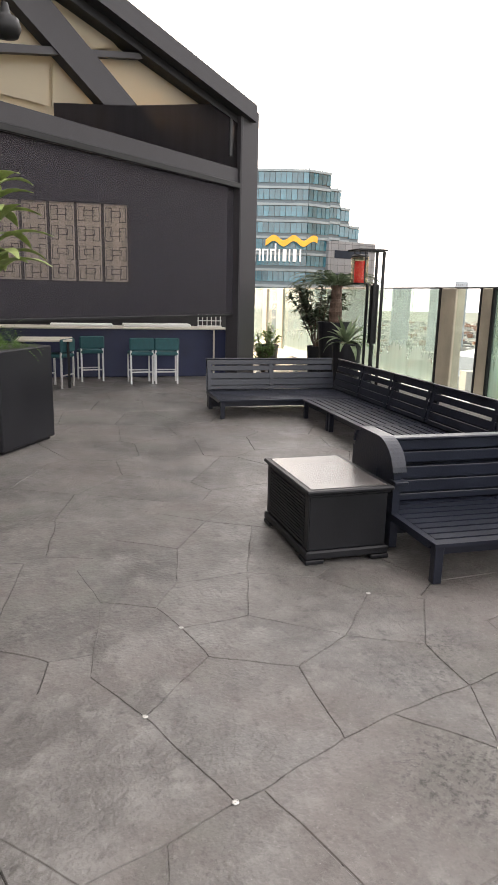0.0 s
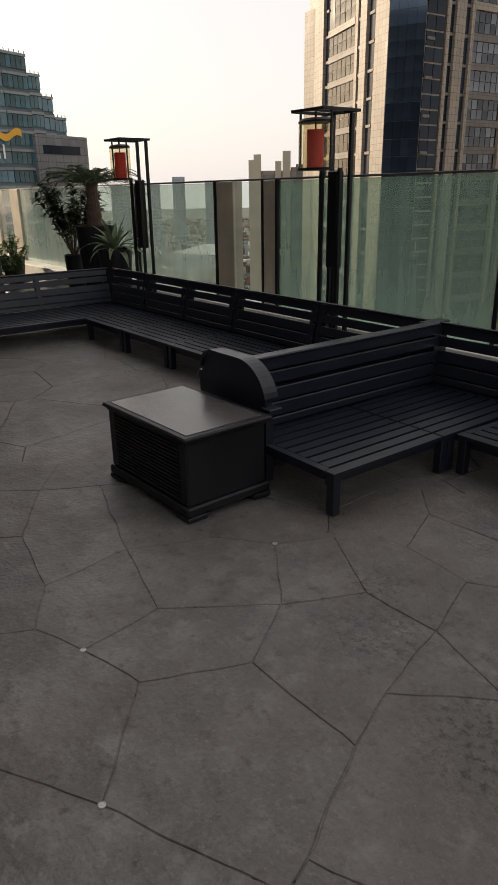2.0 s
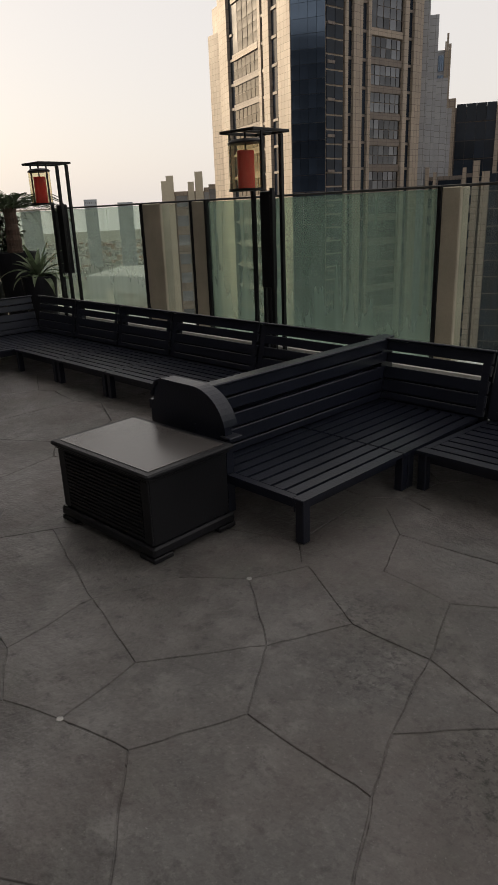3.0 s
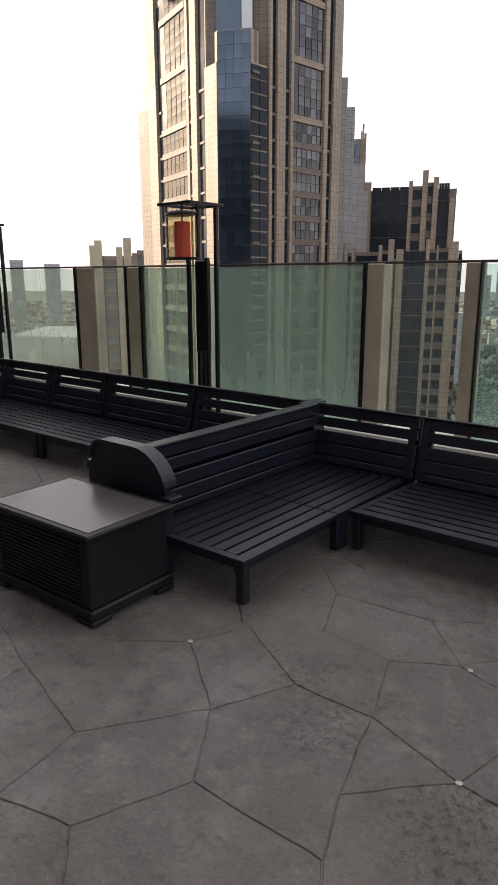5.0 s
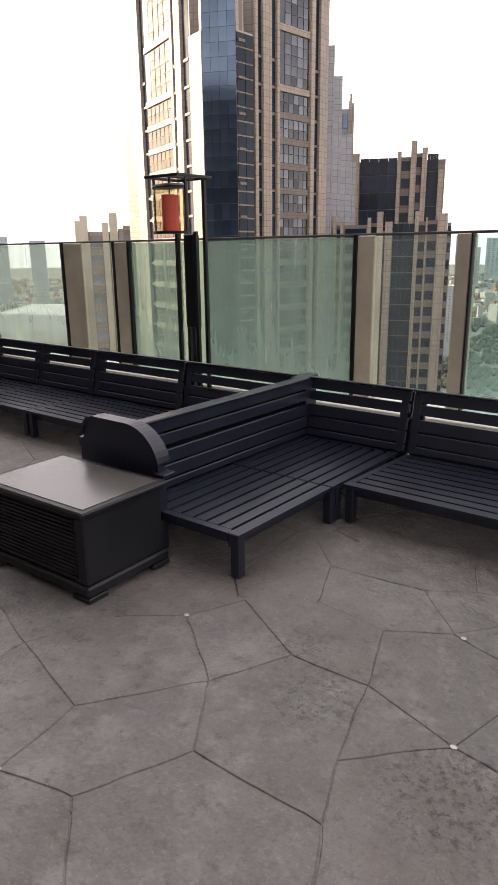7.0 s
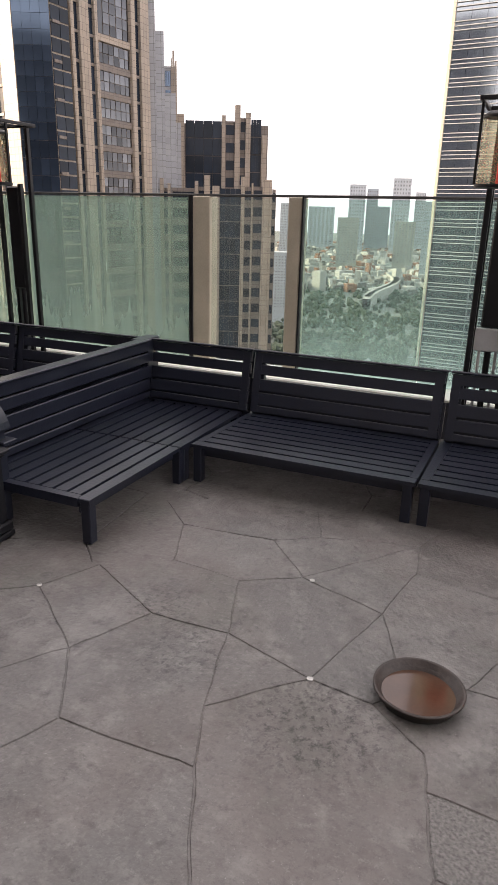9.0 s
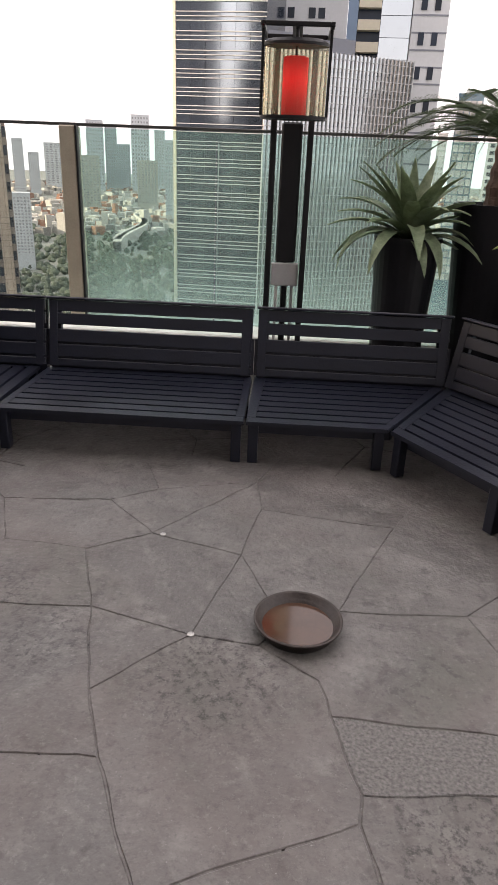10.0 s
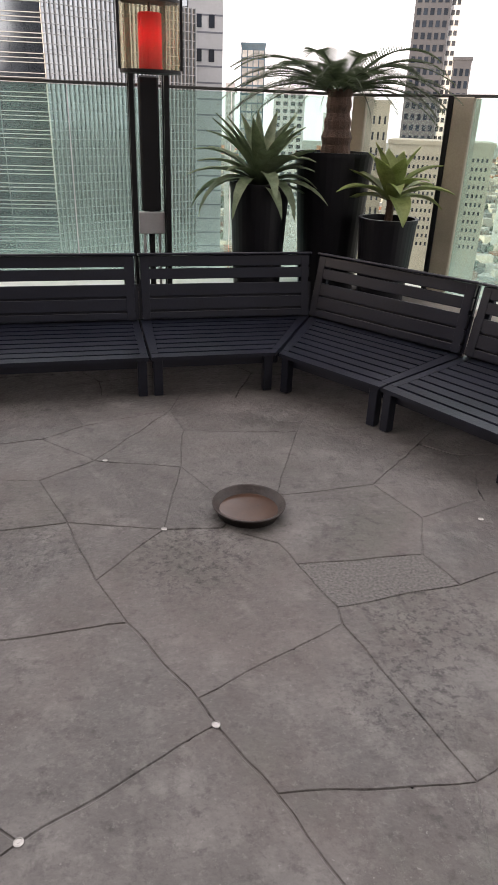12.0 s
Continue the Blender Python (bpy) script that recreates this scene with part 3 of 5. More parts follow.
def facade_box(parent, name, p, q, az0, az1, y0, y1, z0, z1, material, label=""):
    """A box on the facade p-q between two bearings."""
    m, w = face_matrix(p, q)
    ob = part(name, Shape().box(along(p, q, az0), along(p, q, az1), y0, y1, z0, z1), material, parent, label)
    ob.matrix_local = m
    return ob


tower = tower_thing("tower", "tall tan stone tower with ribbed piers and dark glazed corner")
PL, PG0, PG1, PR = spot(47.2, 206), spot(42.7, 172), spot(37.8, 170), spot(32.15, 190)
core_top = 76.0
part("core", Shape().prism([tuple(PL), tuple(PG0), tuple(PG1), tuple(PR), tuple(spot(34, 215)), tuple(spot(45.5, 228))], GROUND_Z, core_top), TAN_DARK, tower)
# left-face glass: warm sunlit reflection is put into its base colour
SUNSIDE_GLASS = shader("sunlit_side_glass", (0.05, 0.043, 0.035), 0.15, 0.0, scale=0.2, vary=0.3, bump=0.0, fine=1.2, piece=0.3, spec=0.3)
LEFT_BAYS = ((46.16, 44.20), ((47.15, 46.95, -0.5), (46.85, 46.42, -0.9), (44.17, 43.98, -0.5), (43.72, 43.26, -0.8)), ((46.42, 46.18), (43.97, 43.74), (43.24, 42.80)))
RIGHT_BAYS = ((35.97, 33.62), ((37.86, 37.62, -0.5), (37.28, 36.92, -0.8), (36.86, 36.56, -0.5), (36.20, 36.00, -0.8), (33.58, 33.28, -0.8), (32.88, 32.60, -0.8), (32.53, 32.20, -0.5)), ((37.60, 37.30), (36.54, 36.22), (33.26, 32.90)))
for (p, q), (bay, piers, slots), glass in (((PL, PG0), LEFT_BAYS, SUNSIDE_GLASS), ((PG1, PR), RIGHT_BAYS, GREYMIRROR)):
    m, w = face_matrix(p, q)
    for k, (a0, a1, y0) in enumerate(piers):
        facade_box(tower, "pier", p, q, a0, a1, y0, 0.05, GROUND_Z, core_top + (3 if k % 2 else -2), TAN)
    for a0, a1 in slots:
        facade_box(tower, "slot", p, q, a0, a1, -0.06, 0.04, GROUND_Z, core_top - 6, SMOKE, "dark recessed slot between piers")
        for k in range(22):
            z = 44.2 - 5.75 * k
            facade_box(tower, "balcony", p, q, a0, a1, -0.35, -0.07, z, z + 0.6, TAN_DARK)
    x0, x1 = along(p, q, bay[0]), along(p, q, bay[1])
    for k in range(16):
        z = 38.1 - 5.75 * k
        windows(tower, "window", x0, x1, z - 4.2, z, 6, 2, glass, 0.88, 0.92, -0.14, m, 0.12)
        facade_box(tower, "spandrel", p, q, bay[0], bay[1], -0.4, 0, z - 5.7, z - 4.3, TAN_DARK, "brown stone spandrel")
    for z0, z1 in ((39.9, 51.0), (52.8, 64.6), (66.4, 75.5)):
        windows(tower, "tall_window", x0 + 0.2 * (x1 - x0), x1, z0, z1, 4, 5, glass, 0.88, 0.94, -0.14, m, 0.12)
        side = part("window_side", Shape().box(x0, x0 + 0.19 * (x1 - x0), -0.1, 0, z0, z1), DARKGLASS, tower)
        side.matrix_local = m
        facade_box(tower, "spandrel", p, q, bay[0], bay[1], -0.5, 0, z0 - 1.6, z0 - 0.15, TAN, "stone sill band")
# glazed corner that stands out between the two faces
C0, C1, C2, C3 = spot(42.78, 171.5), spot(41.80, 166.5), spot(39.20, 164.5), spot(37.92, 168.5)
part("corner_bay", Shape().prism([tuple(C0), tuple(C1), tuple(C2), tuple(C3), tuple(spot(40.3, 180))], GROUND_Z, 48.3), TAN, tower, "projecting stone bay with a glazed front")
U0, U3 = spot(42.0, 168.0), spot(38.6, 167.0)
part("corner_bay_top", Shape().prism([tuple(U0), tuple(C1), tuple(C2), tuple(U3), tuple(spot(40.3, 180))], 48.3, 55.0), TAN, tower)
m, w = face_matrix(C0, C1)
flank = part("bay_flank", Shape().box(0.05, w - 0.05, -0.25, 0.0, GROUND_Z, 48.6), TAN, tower, "pale stone flank")
flank.matrix_local = m
m, w = face_matrix(C1, C2)
# lower panels get darker glass in place of the dark reflection there
windows(tower, "glass_panel", 0.0, w, -60.0, 19.5, 4, 22, SMOKE, 0.97, 0.975, -0.3, m, 0.3)
windows(tower, "glass_panel", 0.0, w, 19.5, 54.8, 4, 12, TEALMIRROR, 0.975, 0.98, -0.3, m, 0.3)
m, w = face_matrix(C2, C3)
windows(tower, "glass_panel", 0.0, w, -60.0, 48.0, 2, 36, SMOKE, 0.93, 0.88, -0.2, m, 0.2)
for k in range(14):
    led = part("ledge", Shape().box(w * 0.06, w * 0.45, -0.5, -0.21, 46.0 - 7.4 * k, 46.6 - 7.4 * k), TAN_DARK, tower, "stone ledge")
    led.matrix_local = m
m, w = face_matrix(spot(41.9, 171), spot(38.7, 169))
up = part("upper_glass", Shape().box(w * 0.02, w * 0.62, -0.6, 0.8, 55.0, 73.0), TEALMIRROR, tower, "blue upper curtain glass")
up.matrix_local = m
up = part("upper_pane", Shape().box(w * 0.64, w * 0.9, -0.7, 0.8, 55.0, 70.0), MIRROR, tower, "pale reflecting upper pane")
up.matrix_local = m
# crown pinnacles
for az, d, zb in ((46.4, 191, 70.0), (43.6, 176, 76.0), (36.6, 176, 76.0), (33.0, 191, 70.0)):
    c = spot(az, d)
    part("pinnacle", Shape().lathe([(2.2, zb), (2.2, zb + 4), (1.5, zb + 4.2), (1.5, zb + 7), (0.8, zb + 7.2), (0.5, zb + 10), (0.05, zb + 14)], 8, (c.x, c.y, 0)), TAN, tower)
CLADDING = shader("pale_blue_grey_cladding", (0.30, 0.31, 0.335), 0.45, scale=0.2, vary=0.10, bump=0.0, fine=2, joints=(1.7, 1.5, 0.05))
for az0, az1, d, el, mt in ((47.95, 47.05, 207, 12.5, TAN), (47.55, 46.95, 206.5, 14.2, TAN), (32.25, 31.62, 194, 14.6, CLADDING), (31.7, 30.98, 198, 12.6, CLADDING), (31.05, 30.15, 202, 8.6, CLADDING), (30.5, 29.75, 206, 6.6, CLADDING)):
    a, b = spot(az0, d + (5 if mt is TAN else 0)), spot(az1, d)
    mm, w = face_matrix(a, b)
    o = part("wing", Shape().box(0, w, -0.5, 18, GROUND_Z, high(el, d)), mt, tower, "lower stepped wing")
    o.matrix_local = mm
a, b = spot(31.0, 207), spot(30.05, 207)
mm, w = face_matrix(a, b)
o = part("turret", Shape().box(0, w, 0, 6, GROUND_Z, high(10.4, 207)), CLADDING, tower, "stepped roof turret with slim piers")
o.matrix_local = mm
for u0, u1, el in ((0.55, 0.66, 10.9), (0.84, 1.02, 10.75), (0.67, 0.82, 11.4)):
    o = part("turret_pier", Shape().box(u0 * w, u1 * w, -0.5, 0.8, 10.0, high(el, 207)), TAN, tower)
    o.matrix_local = mm
windows(tower, "turret_window", 0.08 * w, 0.5 * w, 20.0, high(10.2, 207), 3, 4, TEALMIRROR, 0.85, 0.8, -0.2, mm, 0.15)

# dark piered tower and the lower one in front of it
def piered(name_label, az0, az1, d, el, layout, wall, glass, rows, base=-70.0, core=None):
    a, b = spot(az0, d), spot(az1, d)
    m, w = face_matrix(a, b)
    th = thing("piered_tower", m, name_label, "tower")
    top = high(el, d)
    part("core", Shape().box(0, w, 0, w * 0.8, GROUND_Z, top - 3), core or TAN_DARK, th)
    for u0, u1, kind, rise in layout:
        x0, x1 = u0 * w, u1 * w
        if kind == "pier":
            part("pier", Shape().box(x0, x1, -1.4, 0.5, GROUND_Z, top + rise), wall, th)
        elif kind == "glass":
            windows(th, "glass_panel", x0, x1, base, top + rise, 4, rows, glass, 0.97, 0.95, -0.35, depth=0.3)
        else:
            windows(th, "window", x0, x1, base, top + rise, 1, rows, glass, 0.9, 0.55, -0.3, depth=0.25)
            part("spandrel", Shape().box(x0, x1, -0.2, 0.1, GROUND_Z, top + rise), core or TAN_DARK, th)
    return th


piered("dark brown tower with stone piers and tinted glass", 31.4, 22.9, 235, 7.3,
       [(0.0, 0.06, "pier", -1), (0.06, 0.09, "win", -2), (0.09, 0.125, "pier", 0), (0.125, 0.16, "win", -2), (0.16, 0.225, "pier", -0.5), (0.235, 0.57, "glass", -2.0), (0.57, 0.605, "pier", -0.5),
        (0.605, 0.69, "win", -2), (0.69, 0.74, "pier", 2.6), (0.74, 0.79, "win", -1), (0.79, 0.835, "pier", 0.5), (0.84, 0.935, "glass", -1.2), (0.94, 0.985, "pier", -6)], TAN, SMOKE, 19)
piered("lower beige stone tower with pale corner piers and dark glass", 31.5, 22.1, 195, 2.3,
       [(0.005, 0.035, "pier", 0.9), (0.035, 0.07, "win", -1.5), (0.07, 0.095, "pier", -0.4), (0.10, 0.30, "win", -1.4), (0.30, 0.33, "pier", 0.4), (0.33, 0.38, "win", -1.0), (0.38, 0.43, "pier", 1.9), (0.45, 0.51, "pier", -0.7),
        (0.515, 0.695, "glass", -1.2), (0.695, 0.725, "pier", 1.8), (0.725, 0.785, "win", -0.8), (0.785, 0.80, "pier", 0.2), (0.80, 0.88, "win", -0.6), (0.88, 0.96, "pier", 1.1), (0.965, 0.995, "win", -1.2)], TAN, SMOKE, 18)
piered("small brown stone block with pale piers", 52.4, 47.9, 250, 2.3,
       [(0.0, 0.09, "pier", 0.5), (0.09, 0.22, "pier", 2.2), (0.24, 0.46, "win", -3), (0.47, 0.58, "pier", 0), (0.6, 0.74, "pier", 3.2), (0.75, 0.84, "win", -2), (0.84, 1.0, "win", -1)], CREAM, PALEGLASS, 12, core=TAN)

# stepped blue glass office with a sign
TEALGLASS = shader("teal_curtain_glass", (0.028, 0.105, 0.14), 0.10, 0.0, scale=0.2, vary=0.35, bump=0.0, fine=1.1, piece=0.35, spec=0.9)
office = tower_thing("stepped_office", "stepped blue glass office building with a large rooftop sign")
D0 = 215
OFFICE = shader("blue_grey_office_cladding", (0.10, 0.135, 0.155), 0.5, scale=0.2, vary=0.15, bump=0.0, fine=2)
BAND = shader("grey_green_sill_band", (0.23, 0.27, 0.285), 0.5, scale=0.2, vary=0.12, bump=0.0, fine=2)
ANNEX = shader("stained_annex_concrete", (0.19, 0.195, 0.205), 0.7, scale=0.15, vary=0.2, bump=0.0, fine=2, joints=(3.0, 2.2, 0.08))
OA, OB, OC = spot(77.0, D0), spot(70.6, D0), spot(64.0, D0 + 24)
STEPS = ((OA, OB, 77.0, 70.6, 9.55), (OB, OC, 70.6, 68.85, 9.55), (OB, OC, 68.85, 68.0, 8.4), (OB, OC, 68.0, 67.22, 7.03), (OB, OC, 67.22, 66.4, 5.68))
for p, q, az0, az1, el in STEPS:
    m, _ = face_matrix(p, q)
    x0, x1 = along(p, q, az0), along(p, q, az1)
    top = high(el, D0 + 6)
    o = part("wing", Shape().box(x0, x1, 0.0, 30, GROUND_Z, top), OFFICE, office)
    o.matrix_local = m
    n, rows = max(2, round((x1 - x0) / 1.7)), round((top + 40) / 4.9)
    windows(office, "glass_panel", x0, x1, top - rows * 4.9, top, n, rows, TEALGLASS, 0.9, 0.62, -0.3, m, 0.3)
    for r in range(rows):
        o = part("sill_band", Shape().box(x0 - 0.02, x1 + 0.02, -0.5, -0.02, top - r * 4.9 - 0.75, top - r * 4.9 - 0.05), BAND, office, "pale sill band")
        o.matrix_local = m
    for k in range(n + 1):
        x = x0 + (x1 - x0) * k / n
        o = part("roof_rail", Shape().box(x - 0.06, x + 0.06, -0.1, 0.1, top, top + 0.7), OFFICE, office)
        o.matrix_local = m
o = facade_box(office, "grey_annex", OB, OC, 69.0, 65.2, -1.5, 20, GROUND_Z, high(4.2, D0 + 14), ANNEX, "plain grey concrete annex")
for z0, z1 in ((high(2.9, D0 + 14), high(3.5, D0 + 14)), (high(1.2, D0 + 14), high(1.7, D0 + 14)), (-14.0, -12.0)):
    facade_box(office, "annex_window", OB, OC, 68.5, 65.8, -1.65, -1.45, z0, z1, SMOKE, "long dark window slot")
# sign: plain letter-like bars and a yellow wave
SIGN = shader("white_sign_face", (0.8, 0.8, 0.78), 0.5, scale=1, vary=0.03, bump=0)
WAVE = shader("yellow_sign_face", (0.75, 0.38, 0.03), 0.5, scale=1, vary=0.08, bump=0)
ms, ws = face_matrix(spot(76.0, D0 - 4), spot(69.2, D0 - 4))
sign = thing("rooftop_sign", ms, "white and yellow company sign with a wave shape", "sign")
zb, sx = high(2.65, D0 - 4), ws / 6.8
for k, (x, w, h) in enumerate(((0.35, 0.55, 1.0), (1.1, 0.5, 1.0), (1.75, 0.5, 1.0), (2.4, 0.5, 1.45), (3.1, 0.13, 1.0), (3.45, 0.32, 1.0), (3.95, 0.13, 1.0), (4.3, 0.3, 1.0), (4.85, 0.13, 1.0))):
    hh = 3.6 * h
    if w > 0.4:
        t = 0.16 * w * sx * 1.6
        x0, x1 = x * sx, (x + w) * sx
        part("sign_bar", Shape().box(x0, x0 + t, -0.5, 0, zb, zb + 3.6), SIGN, sign)
        part("sign_bar", Shape().box(x1 - t, x1, -0.5, 0, zb, zb + hh), SIGN, sign)
        part("sign_bar", Shape().box(x0 + t, x1 - t, -0.5, 0, zb + 3.6 - t, zb + 3.6), SIGN, sign)
    else:
        part("sign_bar", Shape().box(x * sx, (x + w) * sx, -0.5, 0, zb, zb + hh), SIGN, sign)
wave = Shape()
steps = 40
for k in range(steps):
    a0, a1 = k / steps, (k + 1) / steps
    f = lambda a: (2.0 + a * 4.3) * sx
    g = lambda a: zb + 5.2 + 0.8 * math.sin(a * 5.2 * math.pi - 1.0)
    wave.add([(f(a0), -0.6, g(a0)), (f(a1), -0.6, g(a1)), (f(a1), -0.6, g(a1) + 1.8), (f(a0), -0.6, g(a0) + 1.8), (f(a0), 0, g(a0)), (f(a1), 0, g(a1)), (f(a1), 0, g(a1) + 1.8), (f(a0), 0, g(a0) + 1.8)],
             [(0, 1, 2, 3), (7, 6, 5, 4), (3, 2, 6, 7), (1, 0, 4, 5)])
part("wave_band", wave, WAVE, sign, "yellow wavy band")

# white gridded tower beyond the lit lantern
grid = tower_thing("gridded_tower", "tall white and glass tower with fins and square windows")
DR = 125
GA, GB, GC = spot(9.4, DR), spot(2.75, DR - 3), spot(-8.3, DR + 12)
ma, wa = face_matrix(GA, GB)
o = part("finned_wing", Shape().box(0, wa, 0, 25, GROUND_Z, 62), SMOKE, grid, "dark glass wing")
o.matrix_local = ma
windows(grid, "glass_panel", 0, wa, -64.0, 62.0, 6, 47, MIRROR, 0.985, 0.97, -0.25, ma, 0.2)
FIN = shader("pale_metal_fin", (0.36, 0.365, 0.37), 0.45, scale=0.2, vary=0.08, bump=0.0, fine=2)
for k in range(47):
    for dz in (0.0, 0.62, 1.24):
        z = -64.0 + k * 2.68 + dz
        o = part("fin", Shape().box(-0.3, wa + 0.1, -0.55, -0.26, z, z + 0.11), FIN, grid)
        o.matrix_local = ma
o = part("wing_joint", Shape().box(wa * 0.5, wa * 0.5 + 0.12, -0.6, -0.2, GROUND_Z, 4.0), CHARCOAL, grid)
o.matrix_local = ma
o = part("wing_end", Shape().box(-0.55, -0.05, -0.5, 25, GROUND_Z, 62), CREAM, grid, "cream stone edge")
o.matrix_local = ma
mb, wb = face_matrix(GB, GC)
GTOP = high(7.75, DR)
o = part("grid_wing", Shape().box(0, wb, 0, 16, GROUND_Z, GTOP), SMOKE, grid, "glass wing behind a white grid")
o.matrix_local = mb
windows(grid, "glass_panel", 0, wb, -64.0, GTOP, 12, 30, MIRROR, 0.985, 0.98, -0.2, mb, 0.15)
for k in range(37):
    x = wb * k / 36
    o = part("mullion", Shape().box(x - 0.07, x + 0.07, -0.5, -0.21, GROUND_Z, GTOP + 0.1), FIN, grid)
    o.matrix_local = mb
for k in range(62):
    z = -64.0 + k * 1.34
    if z < GTOP:
        o = part("transom", Shape().box(0, wb, -0.4, -0.21, z, z + 0.09), FIN, grid)
        o.matrix_local = mb
o = part("roof_band", Shape().box(wb * 0.03, wb * 0.62, 2.0, 14, GTOP, high(8.9, DR)), CHARCOAL, grid, "dark grey plant storey")
o.matrix_local = mb
# taller blocks that rise behind the two wings
S0, S1 = spot(4.0, DR + 22), spot(-10.6, DR + 22)
slab_tower = tower_thing("slab_tower", "white tall slab tower with paired windows and cream balconies")
facade_box(slab_tower, "white_slab", S0, S1, 4.0, -3.2, 0, 20, GROUND_Z, 84, WHITE, "smooth white wall")
for az in (1.9, 1.2, -0.35, -1.05):
    for k in range(14):
        z = 22.0 + k * 4.6
        facade_box(slab_tower, "window", S0, S1, az, az - 0.5, -0.15, 0.1, z, z + 1.7, SMOKE)
facade_box(slab_tower, "stair_glass", S0, S1, -3.22, -3.95, 0.4, 18, GROUND_Z, 84, TEALMIRROR, "narrow blue stair glazing")
facade_box(slab_tower, "balcony_core", S0, S1, -3.97, -7.85, 1.2, 20, GROUND_Z, 84, SMOKE)
for k in range(16):
    z = 14.0 + k * 3.6
    facade_box(slab_tower, "balcony", S0, S1, -3.98, -5.6, -0.6, 1.19, z, z + 1.7, CREAM, "cream balcony band")
    facade_box(slab_tower, "pale_glass", S0, S1, -5.65, -7.84, 0.9, 1.19, z - 0.9, z + 2.6, MIRROR, "pale reflecting glazing")
facade_box(slab_tower, "end_slab", S0, S1, -7.87, -10.4, -0.5, 20, GROUND_Z, 84, WHITE, "white striped end block")
for k in range(44):
    z = -40.0 + k * 2.8
    facade_box(slab_tower, "groove", S0, S1, -7.9, -10.38, -0.56, -0.51, z, z + 0.3, CHARCOAL)
    if k % 2 and z > 10:
        for az in (-8.4, -9.35):
            facade_box(slab_tower, "window", S0, S1, az, az - 0.42, -0.66, -0.57, z - 1.9, z + 0.2, SMOKE)
# dark neighbours that the coated glass mirrors
neighbour = thing("neighbour_tower", Matrix(), "dark stepped neighbour tower mirrored in coated glass", "tower")
for x0, x1, z1 in ((-90, -64.5, 70), (-64.4, -55.2, 15), (-55.1, -51.5, 24), (-51.4, -48.0, 36), (-47.9, -36.0, 75)):
    part("block", Shape().box(x0, x1, -44, -25, GROUND_Z, z1), CHARCOAL, neighbour)
windows(neighbour, "window", -47.5, -36.4, -20, 74, 5, 26, SMOKE, 0.7, 0.6, 0.0, Matrix.Translation((0, -24.9, 0)), 0.1)
second = thing("neighbour_tower", pose(123, 69, 0, 0, 0, 40), "dark brown stepped neighbour tower mirrored in glass", "tower")
for x0, x1, z1 in ((0, 5, 24), (5.1, 9, 38), (9.1, 40, 60)):
    part("block", Shape().box(x0, x1, 0, 18, GROUND_Z, z1), TAN_DARK, second)

# towers past the potted plants
DARKCLAD = shader("dark_slate_cladding", (0.045, 0.05, 0.062), 0.5, scale=0.2, vary=0.15, bump=0.0, fine=2)
far_block("dark grey residential tower with window rows", -24.4, -26.9, 300, 11.0, DARKCLAD, SMOKE, 5, 30, 0.6, 0.55)
far_block("striped pale tower side beside the dark one", -26.9, -27.6, 301, 11.0, WHITE, DARKGLASS, 2, 36, 0.7, 0.5)
far_block("dark lower tower with a flat roof", -27.6, -28.9, 296, 4.4, DARKCLAD, SMOKE, 3, 20, 0.6, 0.6)
far_block("pale blue glass tower with a sloping roof", -12.0, -13.8, 420, 5.0, BLUEGLASS, PALEGLASS, 4, 22, 0.85, 0.8)
far_block("low cream office block with many windows", -23.6, -31.5, 190, -1.3, CREAM, DARKGLASS, 22, 11, 0.45, 0.42, base=-28)
far_block("cream stone apartment tower behind the palm", -21.6, -23.4, 210, 1.4, CREAM, DARKGLASS, 4, 16, 0.35, 0.5)
far_block("grey office tower in the distance", -14.6, -17.0, 500, 2.2, GREY, DARKGLASS, 4, 18)
far_block("slim grey tower in the distance", -10.9, -11.6, 600, 2.4, GREY, PALEGLASS, 3, 20)
